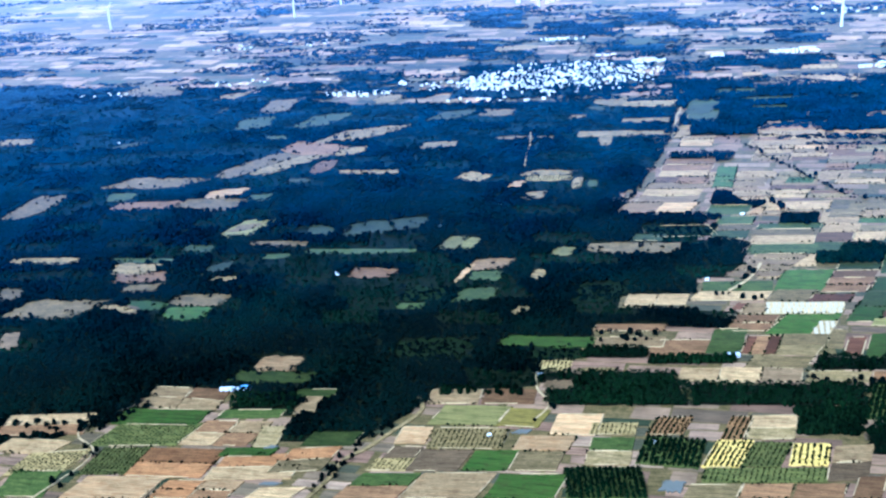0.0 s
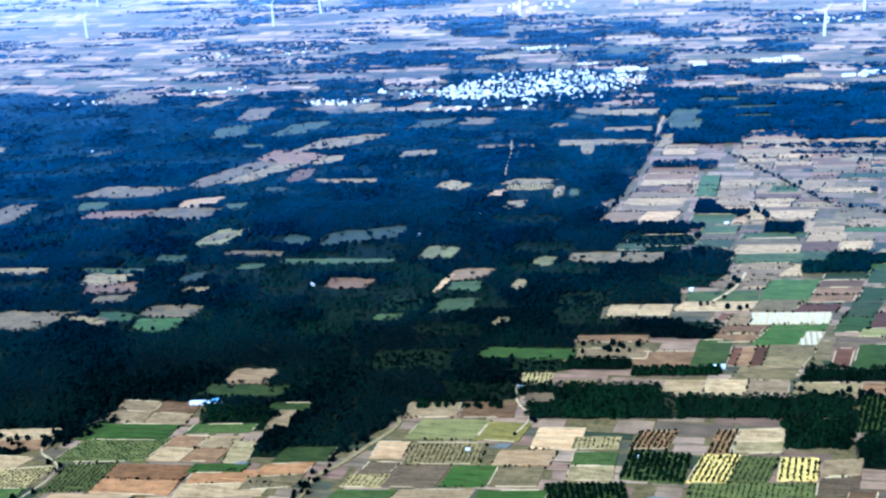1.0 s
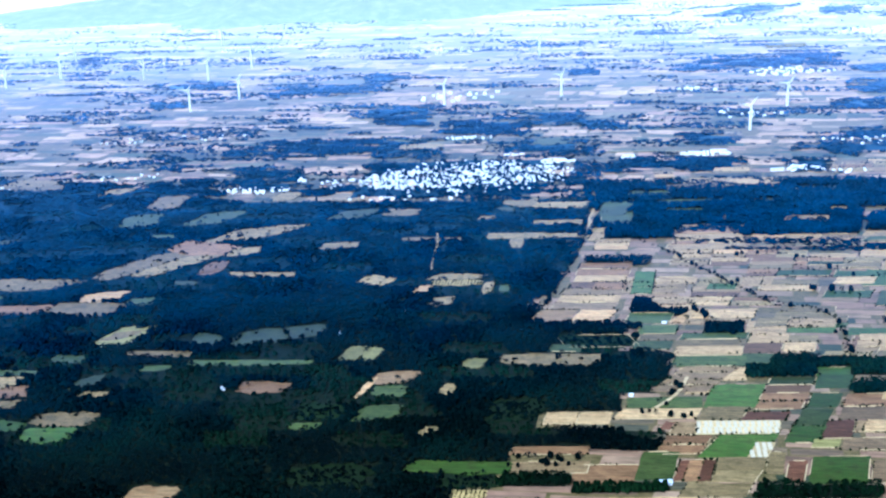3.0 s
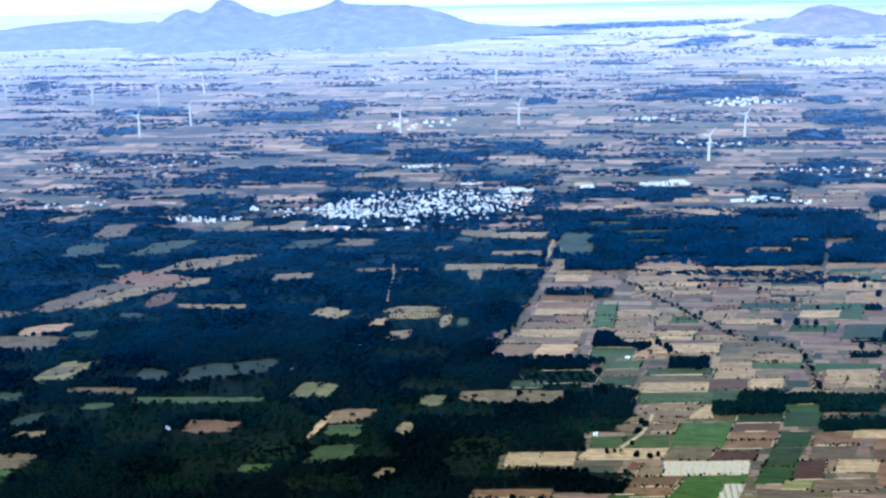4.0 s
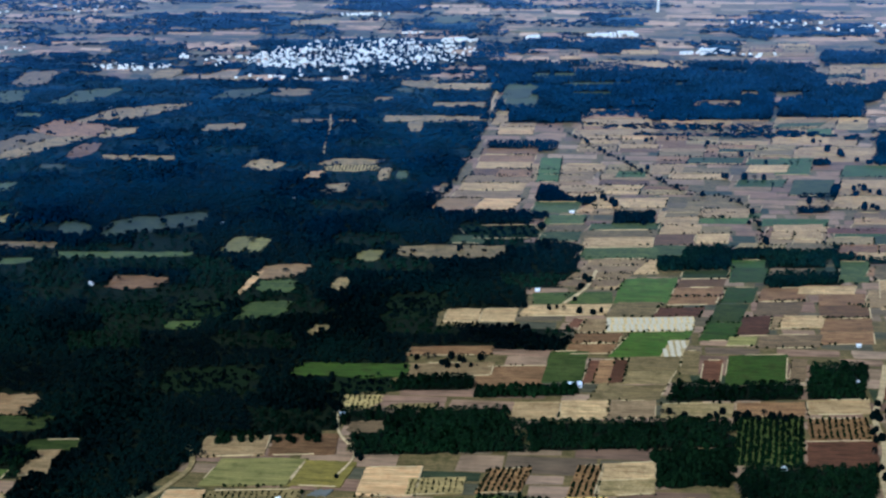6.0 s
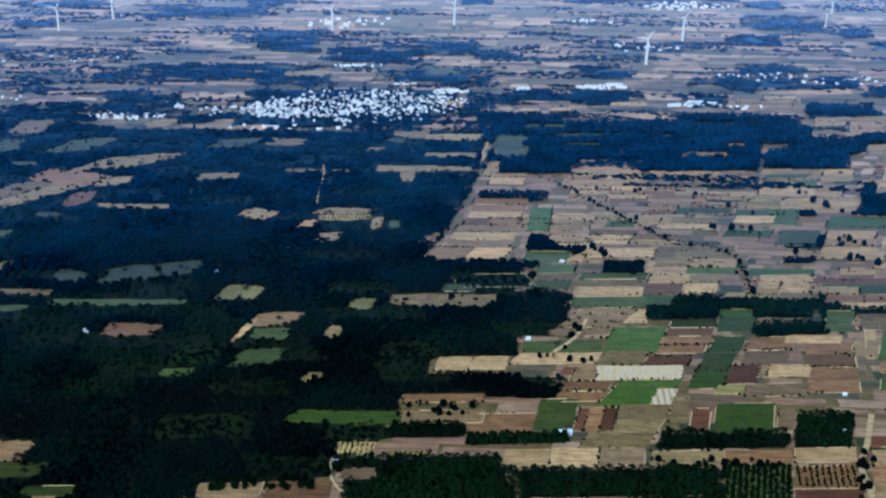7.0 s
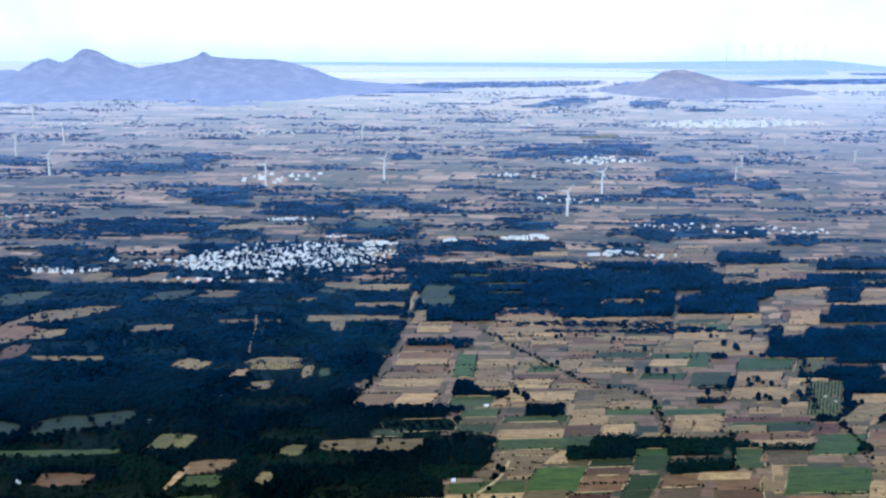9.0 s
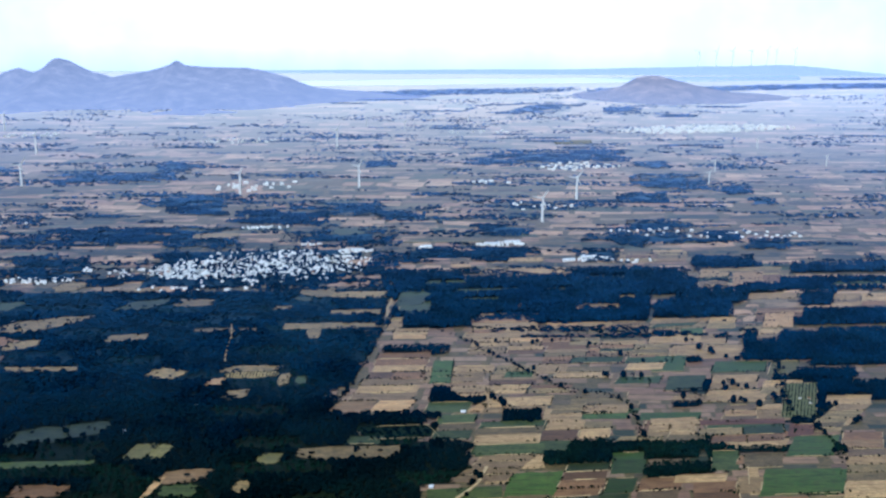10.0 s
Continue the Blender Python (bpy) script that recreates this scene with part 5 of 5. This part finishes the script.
    cluster(383, 1064, 26, 34, 5, 0.0, 0.4)
    cluster(330, 1608, 60, 12, 10, 0.0, 0.7, joined=True)
    cluster(381, 2445, 70, 30, 18, 0.1, 1.2, joined=True)
    cluster(-265, 1828, 26, 8, 10, 0.0, 0.6, joined=True)
    cluster(-163, 1713, 22, 8, 8, 0.0, 0.6, joined=True)
    cluster(149, 2247, 40, 22, 10, 0.0, 1.1, joined=True)
    cluster(220, 2010, 70, 40, 14, 0.0, 0.8, joined=True)
    cluster(150, 3000, 120, 40, 16, 0.1, 0.95, joined=True)
    for x, y in ((236, 781), (222, 729), (152, 626), (-139, 578), (-215, 1039), (-268, 972), (-484, 1309), (-796, 1255), (-342, 845), (44, 1020), (42, 1020), (-20, 582), (10, 856)):
        put(random.choice((0, 1)), x, y, 0.5)
    gap = rng.normal((-225, 1570), (88, 50), (330, 2))
    tagged(crowns("village_tree", gap[:, 0], gap[:, 1] + 0.16 * (gap[:, 0] + 250), (1.5, 3.4), (3.0, 6.0), BROADS, BROAD), "dark trees between the village houses", "trees", kind="stuff")


settle()


def shed(w, d, h, roof, x, y, turn, label):
    o = house(w, d, h, roof, WHITE, "shed", label)
    o.matrix_basis = pose(x, y, 0, 0, 0, turn)
    tagged(o, category="shed", group="farm sheds")


shed(20, 5, 3, "sheet", 116, 1712, 4, "long white shed with a pale sheet roof")
shed(24, 5, 3, "sheet", 148, 1726, 3, "long white shed with a pale sheet roof")
shed(18, 5, 3, "sheet", 222, 1610, 12, "long white farm building with a pale sheet roof")
shed(20, 5, 3.5, "sheet", 252, 1626, 4, "long white farm building with a pale sheet roof")
shed(12, 5, 3, "sheet", 15, 1694, 0, "white shed with a pale sheet roof")
shed(18, 5, 3, "sheet", -92, 1672, 4, "white shed at the edge of the village")
for px, py, w, roof, text in ((-348, 625, 9, "blue", "farm shed with a blue sheet roof"), (-360, 621, 15, "sheet", "low farm shed with a white sheet roof"),
                              (33, 714, 9, "sheet", "small field shed with a pale roof"), (-115, 667, 4, "sheet", "small white pump house beside a path")):
    shed(w, 4.5, 2.2, roof, px, py, 10, text)


# ---- wind turbines ----
def turbine():
    base = new("wind_turbine")
    bm = bmesh.new()
    prism(bm, 2.5, 1.5, 0, 41, 14)
    part("tower", bm, STEEL, base)
    bm = bmesh.new()
    prism(bm, 2.6, 2.4, -0.2, 0.4, 14)
    part("foundation", bm, ROOF, base)
    bm = bmesh.new()
    box(bm, -1.4, 1.4, -2.6, 3.6, 40.6, 43.4)
    bmesh.ops.bevel(bm, geom=bm.edges[:], offset=0.35, segments=2, affect="EDGES")
    part("nacelle", bm, STEEL, base)
    bm = bmesh.new()
    bmesh.ops.create_uvsphere(bm, u_segments=12, v_segments=8, radius=1.0, matrix=Matrix.Translation((0, -3.2, 42)))
    hub = part("hub", bm, STEEL, base)
    for k in range(3):
        bm = bmesh.new()
        rows = []
        for s, c, t in ((0.6, 0.6, 0.50), (2.5, 1.3, 0.40), (4.5, 1.25, 0.30), (11, 0.85, 0.18), (19, 0.30, 0.08)):
            rows.append([bm.verts.new((x * c, -3.2 + y * t, s)) for x, y in ((-0.7, 0), (0, -1), (1.1, 0), (0, 1))])
        for a, c in zip(rows, rows[1:]):
            for i in range(4):
                bm.faces.new((a[i], a[(i + 1) % 4], c[(i + 1) % 4], c[i]))
        bm.faces.new(rows[-1])
        bmesh.ops.transform(bm, matrix=Matrix.Translation((0, 0, 42)) @ Matrix.Rotation(radians(120 * k + 35), 4, "Y"), verts=bm.verts)
        bmesh.ops.recalc_face_normals(bm, faces=bm.faces[:])
        part("blade", bm, STEEL, hub)
    return tagged(base, "tall white three-bladed wind turbine on the plain", "wind turbine", "wind turbines")


mill = turbine()
spots = ((212, 1880), (298, 2080), (-335, 2115), (-115, 2200), (-775, 2203), (-835, 2080), (-194, 2725), (-878, 2608), (-925, 2435), (-1087, 3000), (-1090, 2462), (-1215, 2010), (-1380, 2363), (-1311, 2491), (-1402, 2757),
         (589, 2243), (639, 2391), (828, 2720), (907, 2465), (143, 3169), (-33, 3037), (-140, 3121))
for k, (x, y) in enumerate(spots):
    small = 0.55 if k > 14 else 1.0
    m = pose(x, y, 0, 0, 0, random.uniform(-35, 25)) @ Matrix.Diagonal((small, small, small, 1))
    if k:
        copy_thing(mill, m).matrix_basis = m
    else:
        mill.matrix_basis = m
for k in range(13):
    x = 1180 + 75 * k + random.uniform(-25, 25)
    m = pose(x, 4858 + random.uniform(-8, 8), 8 + 0.021 * x, 0, 0, random.uniform(-30, 30)) @ Matrix.Diagonal((1.1, 1.1, 1.5, 1))
    copy_thing(mill, m).matrix_basis = m


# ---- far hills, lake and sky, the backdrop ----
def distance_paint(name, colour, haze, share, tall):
    """Rock and scrub; distance haze is mixed in as a glow, strongest at the foot."""
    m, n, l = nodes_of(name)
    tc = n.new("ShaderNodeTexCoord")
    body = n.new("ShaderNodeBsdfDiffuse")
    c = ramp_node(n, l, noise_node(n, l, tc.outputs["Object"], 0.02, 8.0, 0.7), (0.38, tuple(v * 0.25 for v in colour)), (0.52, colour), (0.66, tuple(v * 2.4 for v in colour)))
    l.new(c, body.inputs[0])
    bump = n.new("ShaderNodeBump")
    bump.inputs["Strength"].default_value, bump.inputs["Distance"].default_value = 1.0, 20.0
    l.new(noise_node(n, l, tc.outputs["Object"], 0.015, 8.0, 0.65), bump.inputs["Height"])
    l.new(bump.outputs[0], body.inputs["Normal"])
    haze_glow = n.new("ShaderNodeEmission")
    haze_glow.inputs[0].default_value = (*haze, 1)
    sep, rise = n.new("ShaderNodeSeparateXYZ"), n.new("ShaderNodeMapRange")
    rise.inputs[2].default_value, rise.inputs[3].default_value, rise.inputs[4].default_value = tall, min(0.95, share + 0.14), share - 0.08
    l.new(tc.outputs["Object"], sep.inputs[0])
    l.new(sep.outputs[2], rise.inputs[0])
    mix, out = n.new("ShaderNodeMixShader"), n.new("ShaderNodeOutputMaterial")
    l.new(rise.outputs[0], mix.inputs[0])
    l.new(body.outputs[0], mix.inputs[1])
    l.new(haze_glow.outputs[0], mix.inputs[2])
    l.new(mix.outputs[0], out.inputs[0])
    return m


def hills(name, x0, x1, y0, y1, crest, label, material, rough=0.3, foot=0.22):
    """A ridge whose crest runs along x, from (x, height) pairs, with rocky spurs."""
    nx, ny = 260, 90
    xs, ys = np.linspace(x0, x1, nx), np.linspace(y0, y1, ny)
    X, Y = np.meshgrid(xs, ys)
    mid, half = (y0 + y1) / 2, (y1 - y0) / 2
    top = np.interp(X, [p[0] for p in crest], [p[1] for p in crest])
    spur = np.array([noise.ridged_multi_fractal((x * 0.004, y * 0.004, 0.4), 1.0, 2.0, 6, 1.0, 2.0) for x, y in zip(X.ravel(), Y.ravel())]).reshape(X.shape)
    spur = (spur - spur.mean()) / spur.std()
    reach = half * (foot + (1 - foot) * np.sqrt(np.clip(top / top.max(), 0, 1)))
    fall = np.clip(1 - np.abs(Y - mid) / reach * (1 + 0.12 * spur), 0, 1)
    Z = top * fall ** 1.25 * (1 + rough * 0.22 * spur * (1 - fall ** 4)) + top * fall * 0.03 * spur - 1.5
    v = np.stack((X, Y, Z), -1).reshape(-1, 3)
    i = (np.arange(ny - 1)[:, None] * nx + np.arange(nx - 1)[None]).ravel()
    me = array_mesh(name, v, np.stack((i, i + 1, i + nx + 1, i + nx), -1), material)
    me.polygons.foreach_set("use_smooth", np.ones(len(me.polygons), bool))
    return tagged(new(name, me), label, "hills", kind="structure")


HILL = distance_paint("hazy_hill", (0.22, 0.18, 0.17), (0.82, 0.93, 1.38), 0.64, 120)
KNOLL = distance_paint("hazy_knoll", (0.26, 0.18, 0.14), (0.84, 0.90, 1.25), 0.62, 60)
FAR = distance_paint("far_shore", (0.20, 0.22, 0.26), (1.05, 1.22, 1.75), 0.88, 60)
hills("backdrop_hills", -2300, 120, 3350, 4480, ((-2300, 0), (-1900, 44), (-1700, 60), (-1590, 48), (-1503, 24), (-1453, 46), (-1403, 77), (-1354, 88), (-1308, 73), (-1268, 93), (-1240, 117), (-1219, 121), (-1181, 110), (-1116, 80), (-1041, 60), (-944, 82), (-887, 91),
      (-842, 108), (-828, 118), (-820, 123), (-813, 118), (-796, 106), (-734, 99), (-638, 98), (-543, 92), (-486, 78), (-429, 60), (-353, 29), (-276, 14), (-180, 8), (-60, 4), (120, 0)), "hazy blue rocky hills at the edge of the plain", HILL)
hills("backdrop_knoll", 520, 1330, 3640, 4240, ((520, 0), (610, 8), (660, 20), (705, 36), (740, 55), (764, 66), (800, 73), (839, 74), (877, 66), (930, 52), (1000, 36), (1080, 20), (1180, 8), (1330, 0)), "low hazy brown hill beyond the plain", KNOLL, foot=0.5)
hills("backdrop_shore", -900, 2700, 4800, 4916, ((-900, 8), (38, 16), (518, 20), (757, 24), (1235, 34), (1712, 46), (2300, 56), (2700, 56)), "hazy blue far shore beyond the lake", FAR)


def water():
    m, n, l = nodes_of("lake_water")
    tc = n.new("ShaderNodeTexCoord")
    body = n.new("ShaderNodeBsdfGlossy")
    body.inputs["Color"].default_value, body.inputs["Roughness"].default_value = (0.94, 0.95, 0.97, 1), 0.12
    bump = n.new("ShaderNodeBump")
    bump.inputs["Strength"].default_value = 0.15
    l.new(noise_node(n, l, tc.outputs["Object"], 0.05), bump.inputs["Height"])
    l.new(bump.outputs[0], body.inputs["Normal"])
    l.new(body.outputs[0], n.new("ShaderNodeOutputMaterial").inputs[0])
    ob = sheet_plot("water", (560, 4525, 2060, 190, 40, 0.17), 0.6, m, 0.05)
    tagged(ob, "long pale lake shining under the hazy sky", "lake", kind="structure")
    # the two at (-295, 545) and (-279, 501) stand in for small bluish sheds
    for x, y, w, d in ((42, 1733, 125, 10), (-7, 531, 14, 12), (-116, 586, 10, 5), (-295, 545, 7, 4), (-279, 501, 12, 3), (390, 2820, 90, 60)):
        o = sheet_plot("pond", (x, y, w, d, 4, 0.03), 1.05, POND, 0.16)
        tagged(o, "small pale pond among the fields", "pond", kind="structure")


water()


def sky_wall():
    m, n, l = nodes_of("hazy_horizon_sky")
    tc = n.new("ShaderNodeTexCoord")
    sep = n.new("ShaderNodeSeparateXYZ")
    l.new(tc.outputs["Object"], sep.inputs[0])
    rise = n.new("ShaderNodeMapRange")
    rise.inputs[1].default_value, rise.inputs[2].default_value = 0, 400
    l.new(sep.outputs[2], rise.inputs[0])
    c = ramp_node(n, l, rise.outputs[0], (0.0, (0.68, 0.71, 0.95)), (0.12, (0.80, 0.82, 0.98)), (0.30, (1.0, 0.93, 0.88)), (1.0, (1.0, 0.93, 0.87)))
    side = n.new("ShaderNodeMapRange")
    side.inputs[1].default_value, side.inputs[2].default_value, side.inputs[3].default_value, side.inputs[4].default_value = 500, 2000, 0, 0.55
    far = n.new("ShaderNodeMath")
    far.operation = "ABSOLUTE"
    l.new(sep.outputs[0], far.inputs[0])
    l.new(far.outputs[0], side.inputs[0])
    c = mix_node(n, l, side.outputs[0], c, (0.68, 0.72, 0.96))
    cloud = noise_node(n, l, tc.outputs["Object"], 0.003, 4.0)
    c = mix_node(n, l, 1.0, c, ramp_node(n, l, cloud, (0.35, (0.92, 0.95, 1.0)), (0.65, (1.06, 1.05, 1.02))), "MULTIPLY")
    e = n.new("ShaderNodeEmission")
    l.new(c, e.inputs[0])
    e.inputs[1].default_value = 2.5
    l.new(e.outputs[0], n.new("ShaderNodeOutputMaterial").inputs[0])
    x = np.linspace(-4200, 4200, 29)
    y = 4930 - (np.abs(x) / 4200) ** 2 * 500
    # raised far above the view, unseen, for the haze layer to mirror
    v = np.concatenate((np.stack((x, y, 0 * x - 40), -1), np.stack((x, y, 0 * x + 2600), -1)))
    i = np.arange(28)
    ob = new("backdrop_sky", array_mesh("backdrop_sky", v, np.stack((i, i + 1, i + 30, i + 29), -1), m))
    tagged(ob, "bright white hazy sky low over the horizon", "sky", kind="structure")


sky_wall()
